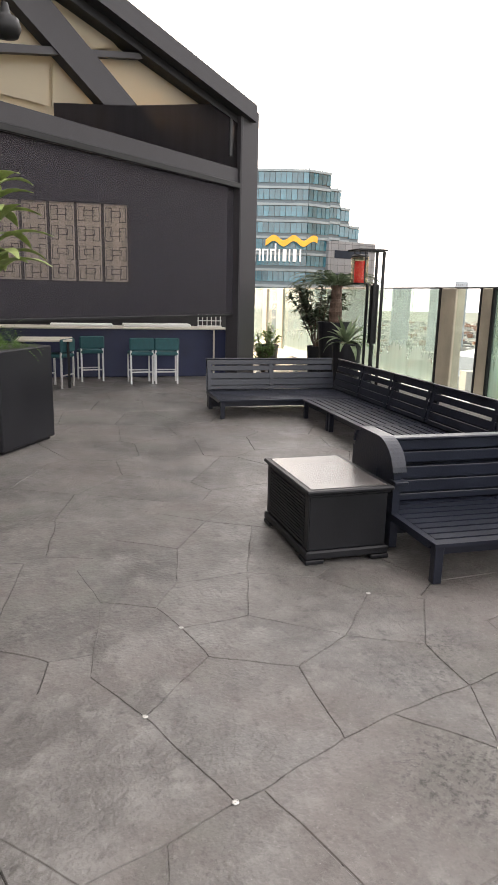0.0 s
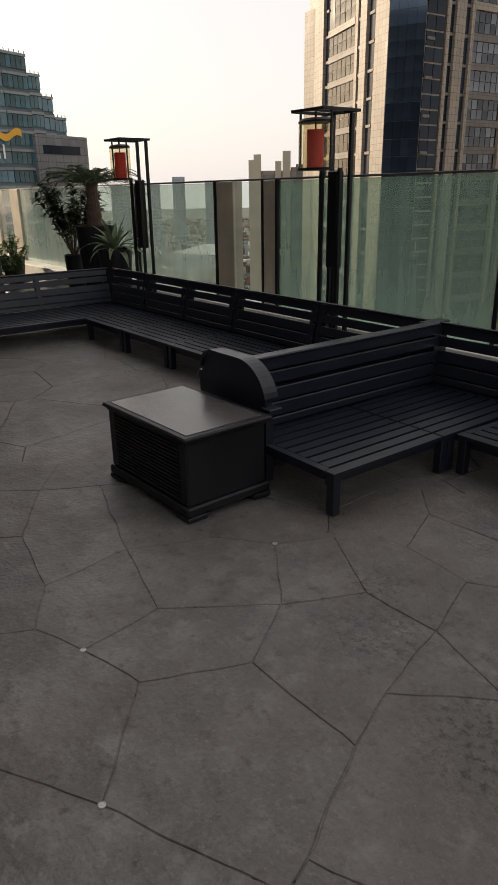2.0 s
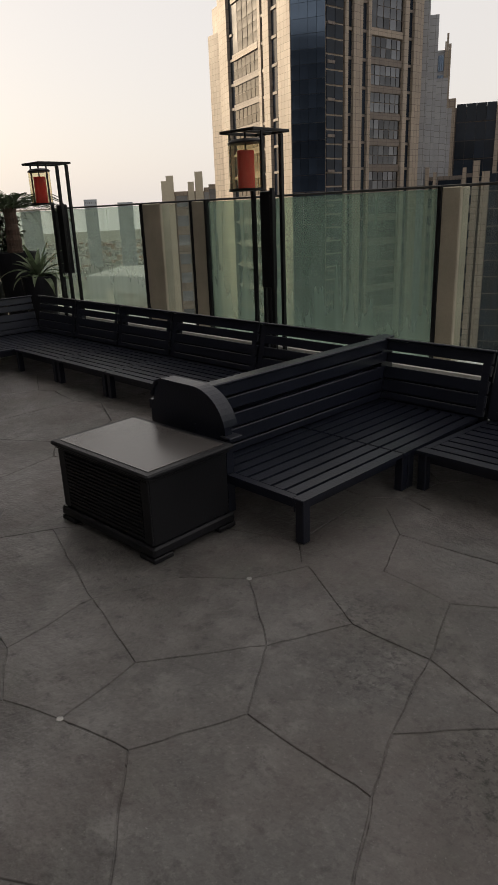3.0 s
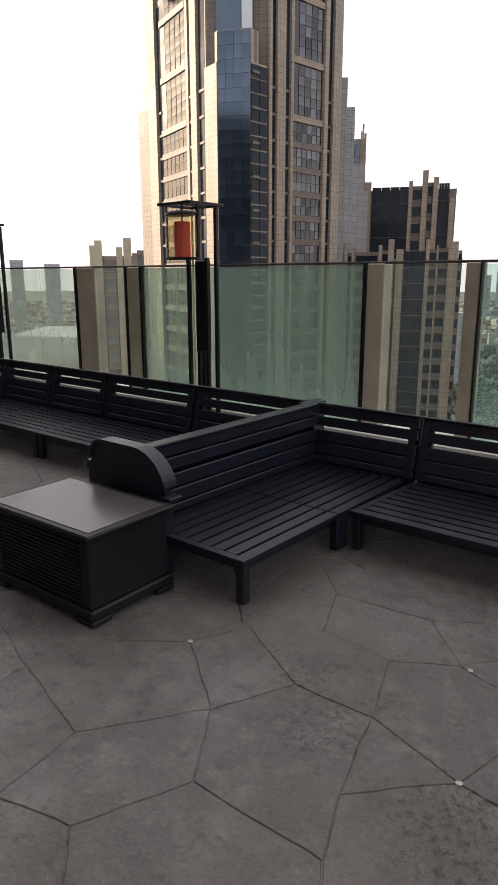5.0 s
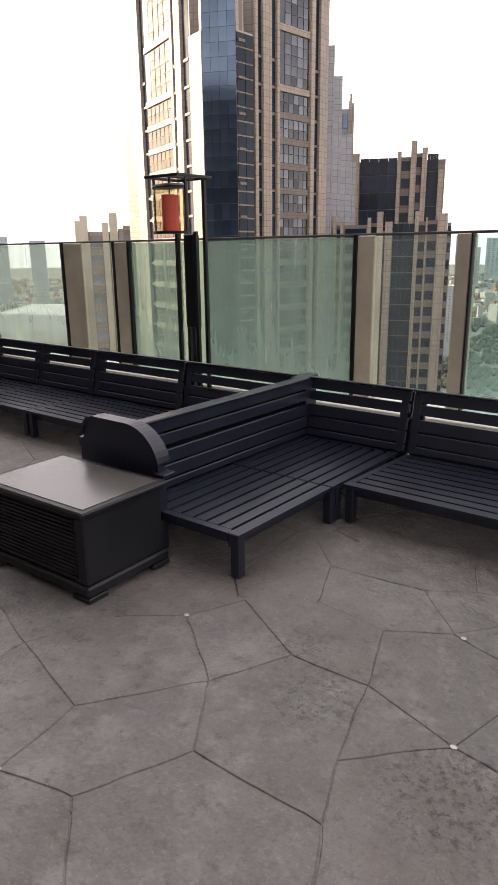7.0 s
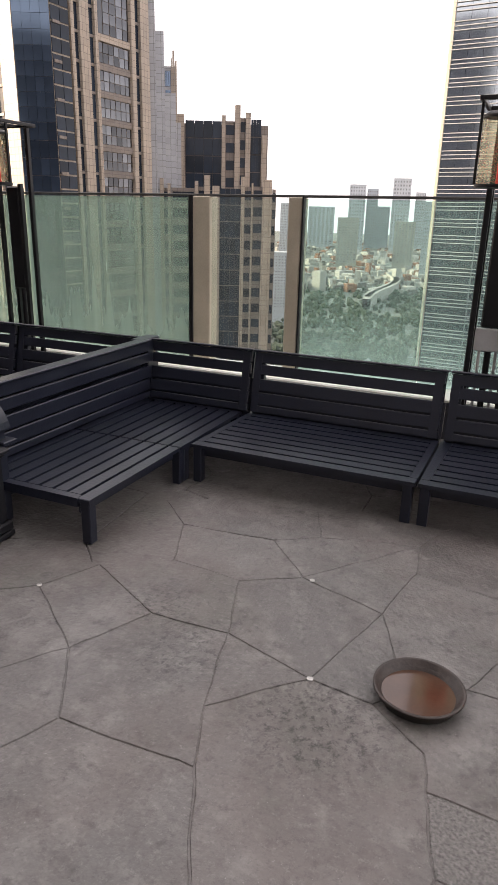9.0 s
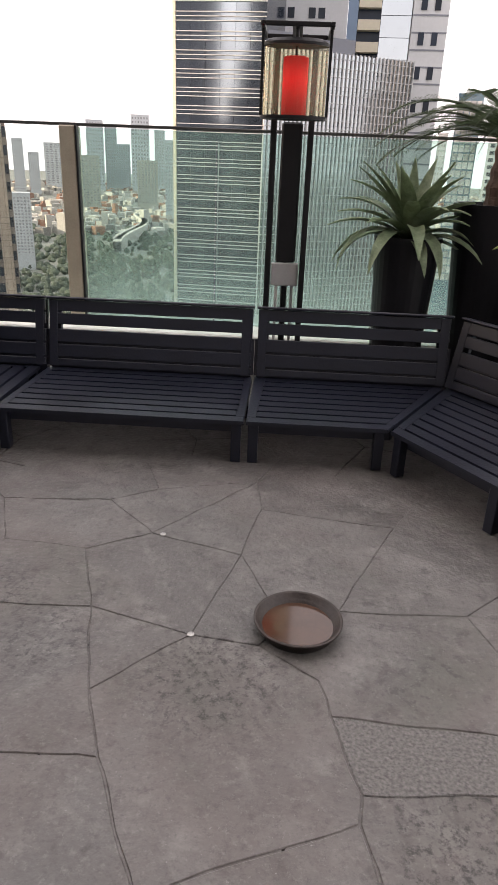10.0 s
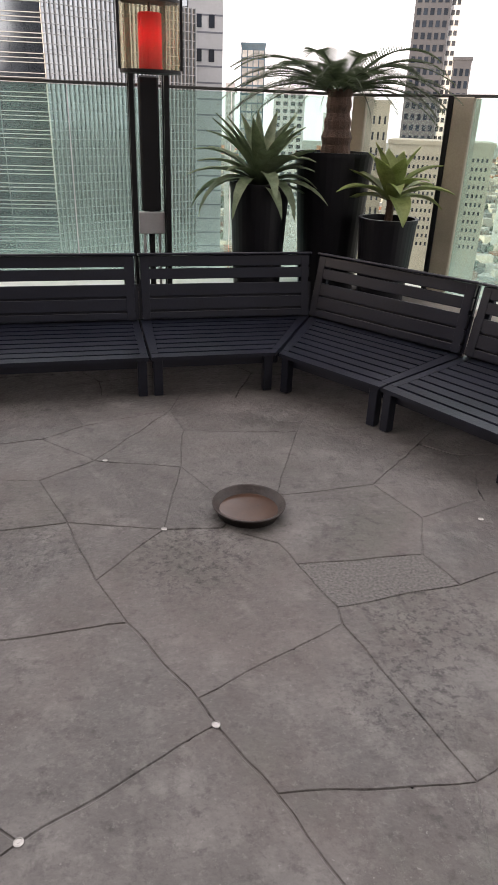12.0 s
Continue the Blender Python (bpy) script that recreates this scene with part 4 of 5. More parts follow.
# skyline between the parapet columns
# distance haze is put into the grey base tones, paler and bluer
HAZED = shader("haze_tinted_concrete", (0.32, 0.345, 0.365), 0.8, scale=0.03, vary=0.2, bump=0.0, fine=0.4)
HAZED_BLUE = shader("haze_tinted_blue_concrete", (0.27, 0.30, 0.325), 0.8, scale=0.03, vary=0.2, bump=0.0, fine=0.4)
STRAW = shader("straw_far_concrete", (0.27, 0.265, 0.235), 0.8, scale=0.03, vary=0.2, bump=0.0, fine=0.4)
for az0, az1, d, el, wm, lab in ((17.0, 15.3, 1450, -0.1, STRAW, "pale yellow apartment tower with a crown"), (16.2, 14.9, 2300, 2.4, HAZED, "grey office tower with a notched top"), (14.8, 13.9, 2400, 2.1, HAZED_BLUE, "plain grey office tower far off"),
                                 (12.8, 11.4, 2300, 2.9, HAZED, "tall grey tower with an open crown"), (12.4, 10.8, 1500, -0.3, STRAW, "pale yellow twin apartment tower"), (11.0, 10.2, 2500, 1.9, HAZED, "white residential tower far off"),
                                 (14.0, 12.9, 2500, 0.8, HAZED_BLUE, "blue-grey office block far off"), (19.4, 17.3, 2400, 0.7, HAZED, "pale residential slab far off"), (20.6, 19.8, 2000, 0.0, HAZED, "white apartment block far off"), (21.7, 20.9, 1800, 0.9, HAZED, "slender white tower far off"),
                                 (22.3, 20.7, 700, -3.0, HAZED, "white slatted office block below"), (10.2, 9.4, 1300, 1.2, HAZED_BLUE, "far grey tower on the horizon"), (56.0, 54.8, 1400, 0.9, HAZED_BLUE, "far grey tower on the skyline"), (58.6, 57.6, 1500, 1.2, HAZED_BLUE, "far tower on the skyline"),
                                 (60.5, 59.6, 1300, 0.7, HAZED, "far pale tower on the skyline"), (63.5, 62.0, 1500, 0.6, HAZED_BLUE, "broad far tower on the skyline"), (-18.5, -20.0, 800, 0.6, HAZED, "far white tower past the plants"), (-32.5, -35, 700, 0.8, HAZED_BLUE, "far grey slab past the plants")):
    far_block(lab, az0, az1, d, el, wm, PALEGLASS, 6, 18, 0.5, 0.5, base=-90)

# low roofs and trees of the city below
rnd = random.Random(3)
ROOF = shader("mixed_low_roofs", (0.19, 0.145, 0.115), 0.9, scale=0.02, vary=0.5, bump=0.0, fine=0.15, tint=(0.32, 0.29, 0.26))
rg, rc = ROOF.node_tree.nodes.new("ShaderNodeNewGeometry"), ROOF.node_tree.nodes.new("ShaderNodeValToRGB")
for pos, tone in ((0.0, (0.30, 0.29, 0.27)), (0.35, (0.12, 0.115, 0.11)), (0.6, (0.20, 0.10, 0.065)), (0.8, (0.42, 0.40, 0.37))):
    e = rc.color_ramp.elements.new(pos) if pos else rc.color_ramp.elements[0]
    e.color = (*tone, 1)
rc.color_ramp.elements[-1].color = (0.34, 0.20, 0.13, 1)
rc.color_ramp.interpolation = "CONSTANT"
ROOF.node_tree.links.new(rg.outputs["Random Per Island"], rc.inputs["Fac"])
ROOF.node_tree.links.new(rc.outputs["Color"], ROOF.node_tree.nodes["Principled BSDF"].inputs["Base Color"])
low = Shape()
for k in range(9500):
    az, d = rnd.uniform(-40, 70), 330 + 2600 * rnd.random() ** 1.3
    if 8.5 < az < 23 and d < 1000 or -10 < az < 9 and d < 300:
        continue
    c = spot(az, d)
    s = rnd.uniform(2.5, 6.0) * (1 + d / 3000)
    h = rnd.uniform(4, 12) if rnd.random() < 0.985 else rnd.uniform(15, 32)
    low.box(-s, s, -s * rnd.uniform(0.5, 1.2), s, GROUND_Z - 1, GROUND_Z + h, Matrix.Translation((c.x, c.y, 0)) @ Matrix.Rotation(rnd.uniform(0, 1.5), 4, "Z"))
solid("low_houses", low, ROOF, "mixed low roofs of the city far below", "houses", "stuff")
wood = Shape()
for k in range(9500):
    az, d = rnd.uniform(-38, 66), 170 + 950 * rnd.random() ** 0.9
    if not (8 < az < 24) and rnd.random() < 0.78:
        continue
    c = spot(az, d)
    r = rnd.uniform(2.2, 5.0)
    rings = [(r * q * rnd.uniform(0.8, 1.15), z * r) for q, z in ((0.5, 0.0), (1.0, 0.5), (0.85, 1.1), (0.4, 1.5))]
    wood.lathe(rings, 6, (c.x, c.y, GROUND_Z))
solid("tree_cover", wood, TREES, "dense green tree canopy in the park below", "trees", "stuff")
road = Shape()
for off in (0, 26):
    pts = [spot(14.2 - 2.6 * math.sin(q * 2.6) ** 2 * 0.6 - q * 1.2, 820 + off + 420 * q) for q in [k / 24 for k in range(25)]]
    for p, q in zip(pts, pts[1:]):
        n = Vector((-(q - p).y, (q - p).x)).normalized() * 5
        road.add([(*(p - n), GROUND_Z + 14), (*(q - n), GROUND_Z + 14), (*(q + n), GROUND_Z + 14), (*(p + n), GROUND_Z + 14), (*(p - n), GROUND_Z), (*(q - n), GROUND_Z), (*(q + n), GROUND_Z), (*(p + n), GROUND_Z)],
                 [(0, 1, 2, 3), (0, 4, 5, 1), (2, 6, 7, 3)])
solid("road", road, ROAD, "curving pale elevated road among trees", "road", "structure")
pool = spot(56.2, 960)
solid("pale_roof", Shape().prism([(-46, -40), (46, -115), (46, 90), (0, 110), (-30, 10)], GROUND_Z, -72, Matrix.Translation((pool.x, pool.y, 0)) @ Matrix.Rotation(radians(56), 4, "Z")), WHITE, "large white flat roof seen through the glass", "building")

# ---- pavilion ----
BLIND = pane("dark_mesh_blind", (0.92, 0.90, 0.92), 0.38, rough=0.6, milk_colour=(0.165, 0.165, 0.195), gloss=0.05)
DARKMESH = pane("dense_dark_mesh", (0.92, 0.90, 0.92), 0.90, rough=0.6, milk_colour=(0.085, 0.08, 0.088), gloss=0.05)
DARKROOM = shader("dark_room_wall", (0.022, 0.02, 0.022), 0.7, scale=1, vary=0.2, bump=0.05)
TANPANE = bpy.data.materials.new("tan_screen")
TANPANE.use_nodes = True
tn = TANPANE.node_tree.nodes
tn.remove(tn["Principled BSDF"])
tr, td, tm = tn.new("ShaderNodeBsdfTranslucent"), tn.new("ShaderNodeBsdfDiffuse"), tn.new("ShaderNodeMixShader")
tr.inputs["Color"].default_value, td.inputs["Color"].default_value = (0.74, 0.66, 0.52, 1), (0.42, 0.38, 0.30, 1)
TANPANE.node_tree.links.new(tr.outputs[0], tm.inputs[1]), TANPANE.node_tree.links.new(td.outputs[0], tm.inputs[2])
TANPANE.node_tree.links.new(tm.outputs[0], tn["Material Output"].inputs["Surface"])
BLUEBAR = shader("navy_bar_front", (0.012, 0.018, 0.06), 0.5, scale=2, vary=0.3, bump=0.05)
PALEWOOD = shader("pale_bar_top", (0.62, 0.58, 0.5), 0.4, scale=3, vary=0.1, bump=0.03)
U = Vector((0.66, -0.7513, 0)).normalized()
PAV = Matrix.Translation((-10.3, 1.6, 0)) @ Matrix.Rotation(math.atan2(U.y, U.x), 4, "Z")
pav = thing("pavilion", PAV, "charcoal metal pavilion with a pitched roof and lowered mesh blind", "pavilion")
part("corner_post", Shape().box(-0.10, 0.36, -0.18, 0.12, 0, 4.62, bevel=0.02), FRAME, pav, "broad charcoal corner post")
part("downpipe", Shape().box(-0.24, -0.105, -0.10, 0.08, 0, 4.72, bevel=0.03), FRAME, pav)
part("beam", Shape().box(0.365, 9.5, -0.16, 0.06, 3.40, 3.70, bevel=0.01), FRAME, pav, "charcoal cross beam")
part("blind_box", Shape().box(0.365, 9.5, 0.061, 0.12, 3.37, 3.46, bevel=0.01), STEEL, pav)
bl = part("blind", Shape().box(0.40, 9.5, 0.0, 0.006, 1.24, 3.398), BLIND, pav, "dark see-through mesh roller blind")
part("blind_bar", Shape().box(0.40, 9.5, -0.015, 0.022, 1.20, 1.239, bevel=0.008), STEEL, pav)
slope = 0.185
zr = lambda s: 4.80 + slope * (s + 0.26)


def gable(name, pts, y0, y1, material, label=""):
    """Flat piece in the gable: points (along the front, height)."""
    turn = Matrix(((1, 0, 0, 0), (0, 0, -1, 0), (0, 1, 0, 0), (0, 0, 0, 1)))
    return part(name, Shape().prism(pts, -y1, -y0, turn), material, pav, label)


gable("roof_fascia", [(0.06, zr(0.06) - 0.38), (9.5, zr(9.5) - 0.38), (9.5, zr(9.5) - 0.11), (0.06, zr(0.06) - 0.11)], -0.05, 0.22, FRAME, "sloping charcoal roof edge")
gable("inner_fascia", [(0.4, zr(0.4) - 0.50), (9.5, zr(9.5) - 0.50), (9.5, zr(9.5) - 0.385), (0.4, zr(0.4) - 0.385)], -0.2, 0.05, STEEL)
gable("roof_deck", [(0.0, zr(0.0) - 0.22), (9.5, zr(9.5) - 0.22), (9.5, zr(9.5) - 0.12), (0.0, zr(0.0) - 0.12)], -1.6, -0.051, FRAME)
gable("gable_strut", [(5.03, 4.93), (4.46, 5.10), (2.00, 3.71), (2.88, 3.71)], -0.14, 0.02, FRAME, "diagonal charcoal brace")
gable("gable_bar", [(6.0, 4.10), (2.72, 4.86), (2.66, 4.80), (6.0, 4.00)], -0.13, 0.0, FRAME)
gable("gable_panel", [(0.366, 3.701), (4.3, 3.701), (4.3, 3.86), (2.94, 4.13), (1.16, 4.55), (0.366, 4.45)], 0.022, 0.030, DARKMESH, "dark lower gable panel")
for pts in ([(3.55, 4.58), (2.7, 4.84), (1.16, 4.56), (2.94, 4.15)], [(4.3, 5.02), (3.72, 5.22), (3.0, 4.88), (3.7, 4.65)], [(4.91, 4.18), (4.21, 4.36), (4.24, 3.86), (4.94, 3.84)],
            [(4.14, 4.38), (3.51, 4.0), (4.17, 3.87)], [(5.4, 4.5), (4.61, 4.65), (4.32, 4.46), (5.4, 4.2)]):
    gable("screen_panel", pts, -0.16, -0.153, TANPANE, "tan translucent screen panel")
gable("screen_back", [(0.4, 3.70), (9.5, 3.70), (9.5, zr(9.5) - 0.4), (0.4, zr(0.4) - 0.4)], -0.22, -0.213, TANPANE, "tan translucent screen")
part("small_post", Shape().box(0.52, 0.60, -0.02, 0.05, 3.86, 4.46, bevel=0.01), STEEL, pav)
lamp_ball = solid("spotlight", Shape().lathe([(0.02, 0.0), (0.11, 0.02), (0.14, 0.09), (0.12, 0.17), (0.05, 0.21), (0.03, 0.3)], 20, (-5.35, -1.98, 3.86)), STEEL, "black round spotlight hung from the pavilion edge", "spotlight", smooth=True)

wall_west = thing("wall_west", Matrix(), "dark room wall with cream lattice windows", "wall", kind="structure")
OPEN0, OPEN1 = -2.95, -0.30
part("wall_base", Shape().box(-12.75, -12.6, -8, 2.4, 0, 1.78), DARKROOM, wall_west)
part("wall_top", Shape().box(-12.75, -12.6, -8, 2.4, 3.31, 4.9), DARKROOM, wall_west)
part("wall_side", Shape().box(-12.75, -12.6, -8, OPEN0, 1.78, 3.31), DARKROOM, wall_west)
part("wall_side", Shape().box(-12.75, -12.6, OPEN1, 2.4, 1.78, 3.31), DARKROOM, wall_west)
LATT = shader("dark_lattice_wood", (0.05, 0.04, 0.03), 0.6, scale=5, vary=0.2, bump=0.05)
for k in range(5):
    y0 = OPEN0 + k * 0.53
    y1 = y0 + 0.53
    win = thing("lattice_window", Matrix(), "cream lit window with dark square lattice", "window", "lattice windows")
    part("screen", Shape().add([(-12.65, y0 + 0.03, 1.78), (-12.65, y1 - 0.03, 1.78), (-12.65, y1 - 0.03, 3.31), (-12.65, y0 + 0.03, 3.31)], [(0, 1, 2, 3)]), TANPANE, win, "cream translucent screen")
    part("frame_post", Shape().box(-12.64, -12.58, y0 - 0.03, y0 + 0.03, 1.78, 3.31), LATT, win)
    for r in range(4):
        z0 = 1.80 + r * 0.38
        for a, b, c, d in ((0.05, 0.19, 0.02, 0.30), (0.33, 0.47, 0.02, 0.30), (0.15, 0.37, 0.12, 0.24)):
            for e in ((a, a + 0.012, c, d), (b - 0.012, b, c, d), (a, b, c, c + 0.012), (a, b, d - 0.012, d)):
                part("lattice_bar", Shape().box(-12.645, -12.63, y0 + e[0], y0 + e[1], z0 + e[2], z0 + e[3]), LATT, win)

part("end_post", Shape().box(-12.64, -12.58, OPEN1 - 0.035, OPEN1 + 0.03, 1.78, 3.31), LATT, win)

bar = thing("bar_counter", Matrix(), "navy bar counter with a thin pale top", "bar counter")
part("bar_front", Shape().box(-11.7, -11.0, -4.5, 1.42, 0, 0.90, bevel=0.01), BLUEBAR, bar)
part("bar_top", Shape().box(-11.8, -10.94, -4.5, 1.46, 0.901, 0.93, bevel=0.006), PALEWOOD, bar, "pale bar top")
part("bar_leg", Shape().box(-10.99, -10.96, 1.15, 1.18, 0.0, 0.90), PALEWOOD, bar)
for y0, y1, h in ((-0.55, 0.75, 0.06), (-1.9, -0.75, 0.05)):
    solid("folded_linen", Shape().box(-11.6, -11.2, y0, y1, 0.931, 0.931 + h, bevel=0.01), SIGN, "stack of folded white cloths on the bar", "cloth")
rack = thing("glass_rack", Matrix(), "small white wire rack on the bar end", "rack")
for k in range(6):
    part("rack_bar", Shape().box(-11.4, -11.38, 0.92 + k * 0.09, 0.935 + k * 0.09, 0.931, 1.18), SIGN, rack)
for k in range(3):
    part("rack_rail", Shape().box(-11.379, -11.36, 0.91, 1.40, 0.95 + k * 0.1, 0.965 + k * 0.1), SIGN, rack)

TEAL = shader("teal_upholstery", (0.013, 0.075, 0.085), 0.7, scale=20, vary=0.2, bump=0.1)
CHROME = shader("pale_steel_leg", (0.6, 0.6, 0.6), 0.35, 0.4, scale=20, vary=0.1, bump=0.0)


def bar_stool():
    th = thing("bar_stool", Matrix(), "teal upholstered bar stool with pale metal legs", "stool", "stools at the bar")
    part("seat", Shape().box(-0.21, 0.21, -0.2, 0.2, 0.50, 0.56, bevel=0.02), TEAL, th)
    part("backrest", Shape().box(0.17, 0.215, -0.22, 0.22, 0.59, 0.81, bevel=0.02), TEAL, th)
    for sx in (-0.18, 0.18):
        for sy in (-0.19, 0.19):
            part("leg", Shape().box(sx - 0.014, sx + 0.014, sy - 0.014, sy + 0.014, 0, 0.499 if sx < 0 else 0.60), CHROME, th)
        part("stretcher", Shape().box(sx - 0.009, sx + 0.009, -0.175, 0.175, 0.20, 0.22), CHROME, th)
    return th


first = bar_stool()
first.matrix_basis = pose(-10.15, -0.34, 0, 0, 0, 4)
for m in (pose(-10.15, 0.12, 0, 0, 0, -3), pose(-9.75, -1.75, 0, 0, 0, 60), pose(-10.55, -1.20, 0, 0, 0, 10)):
    copy_thing(first, m)
tab = thing("bar_table", pose(-9.9, -1.95, 0), "small square table with a pale wood top", "table")
part("tabletop", Shape().box(-0.4, 0.4, -0.45, 0.45, 0.77, 0.80, bevel=0.006), PALEWOOD, tab)
for sx in (-0.33, 0.33):
    for sy in (-0.38, 0.38):
        part("leg", Shape().box(sx - 0.02, sx + 0.02, sy - 0.02, sy + 0.02, 0, 0.769), STEEL, tab)

# assumed, unseen wall behind the camera: closes the terrace and blocks low sun
HOST = shader("grey_host_wall", (0.30, 0.29, 0.28), 0.7, scale=1, vary=0.15, bump=0.1)
solid("wall_south", Shape().box(-34, 9, -8.2, -7.2, -0.3, 34), HOST, "added unseen grey wall closing and shading the terrace", "wall", "structure")
# unseen wall, added to keep direct sun off the lattice screens
solid("sun_block_wall", Shape().box(-20.3, -20.0, -9.0, 0.3, -0.3, 5.3), HOST, "added unseen wall keeping direct sun off the lattice windows", "wall", "structure")
solid("terrace_slab", Shape().box(-20.5, 4.5, -9.0, 3.75, -0.9, -0.31), HOST, "concrete slab carrying the terrace", "slab", "structure")

# ---- plants ----
def LEAF(name, c, t):
    """Leaf: glossy skin that lets some light through."""
    m = shader(name, c, 0.45, scale=12, vary=0.35, bump=0.1, tint=t, spec=0.4)
    n, l = m.node_tree.nodes, m.node_tree.links
    p, tl, mx = n["Principled BSDF"], n.new("ShaderNodeBsdfTranslucent"), n.new("ShaderNodeMixShader")
    l.new(p.inputs["Base Color"].links[0].from_socket, tl.inputs["Color"])
    mx.inputs["Fac"].default_value = 0.4
    l.new(p.outputs[0], mx.inputs[1]), l.new(tl.outputs[0], mx.inputs[2]), l.new(mx.outputs[0], n["Material Output"].inputs["Surface"])
    return m



AGAVE, AGAVE2 = LEAF("agave_green", (0.21, 0.29, 0.16), (0.38, 0.46, 0.29)), LEAF("bright_leaf_green", (0.30, 0.39, 0.12), (0.46, 0.54, 0.22))
PALM = LEAF("palm_dark_green", (0.04, 0.062, 0.032), (0.085, 0.115, 0.06))
FERN = LEAF("fresh_fern_green", (0.07, 0.15, 0.03), (0.13, 0.24, 0.05))
TRUNK = shader("fibrous_brown_trunk", (0.09, 0.055, 0.04), 0.9, scale=18, vary=0.45, bump=0.8)
POT = shader("black_planter", (0.011, 0.011, 0.014), 0.42, scale=3, vary=0.3, bump=0.03, spec=0.28)
SOIL = shader("dry_soil", (0.08, 0.06, 0.045), 0.95, scale=30, vary=0.5, bump=0.8)


def blade(shape, base, yaw, length, width, rise, droop, fold=0.25, seg=7, tip=0.05, belly=0.45):
    """A tapered, channelled leaf that leaves base and arches outwards."""
    out = Vector((math.cos(yaw), math.sin(yaw), 0))
    side = Vector((-out.y, out.x, 0))
    rows = []
    ang, p = rise, Vector(base)
    for k in range(seg + 1):
        u = k / seg
        w = width * (0.45 + 0.55 * math.sin(min(u / belly, 1) * math.pi / 2)) * (1 if u < belly else max(tip, 1 - ((u - belly) / (1 - belly)) ** 1.6))
        d = out * math.cos(ang) + Vector((0, 0, 1)) * math.sin(ang)
        nrm = -out * math.sin(ang) + Vector((0, 0, 1)) * math.cos(ang)
        rows.append((p + side * w / 2 + nrm * fold * w / 2, p - nrm * 0.002, p - side * w / 2 + nrm * fold * w / 2))
        p = p + d * length / seg
        ang -= droop / seg
    vs = [q for r in rows for q in r]
    fs = [f for k in range(seg) for f in ((3 * k, 3 * k + 1, 3 * k + 4, 3 * k + 3), (3 * k + 1, 3 * k + 2, 3 * k + 5, 3 * k + 4))]
    n = len(vs)
    vs += [q - Vector((0, 0, 0.003)) for q in vs]          # underside gives thickness
    fs += [tuple(i + n for i in f[::-1]) for f in fs]
    shape.add(vs, fs)


def pot(th, r, h, taper=0.72, soil=0.05):
    part("pot", Shape().lathe([(r * taper, 0), (r * 0.97, h - 0.03), (r, h - 0.03), (r, h), (r - 0.025, h), (r - 0.03, h - soil)], 36, caps=False), POT, th, "tall black tapered pot")
    part("pot_base", Shape().lathe([(0.0, 0.001), (r * taper, 0.0)], 36, caps=False), POT, th)
    part("soil", Shape().lathe([(0.0, h - soil + 0.012), (r * 0.5, h - soil + 0.006), (r - 0.029, h - soil)], 24, caps=False), SOIL, th)


def agave(at, r, h, label, n=34, length=0.62, width=0.085, seed=1, leafmat=None, taper=0.72, stem=0.0, steep=1.35):
    th = thing("potted_agave", pose(*at), label, "potted plant", "potted plants by the parapet")
    pot(th, r, h, taper)
    rn = random.Random(seed)
    if stem:
        part("stem", Shape().tube([(0, 0, h - 0.05), (0.01, 0.01, h + stem * 0.5), (0, 0, h + stem)], [0.035, 0.03, 0.035], 8), TRUNK, th)
    for k in range(n):
        u = k / (n - 1)
        s = Shape()
        blade(s, (0.03 * math.cos(k * 2.4), 0.03 * math.sin(k * 2.4), h - 0.03 + stem + 0.06 * u), k * 2.39996 + rn.uniform(-0.25, 0.25), length * (0.75 + 0.35 * rn.random()) * (1.0 - 0.15 * u), width * rn.uniform(0.85, 1.15),
              0.25 + (steep - 0.25) * u + rn.uniform(-0.12, 0.12), rn.uniform(1.1, 2.3) * (1 - 0.8 * u), 0.3)
        part("leaf", s, leafmat or AGAVE, th, smooth=True)
    return th


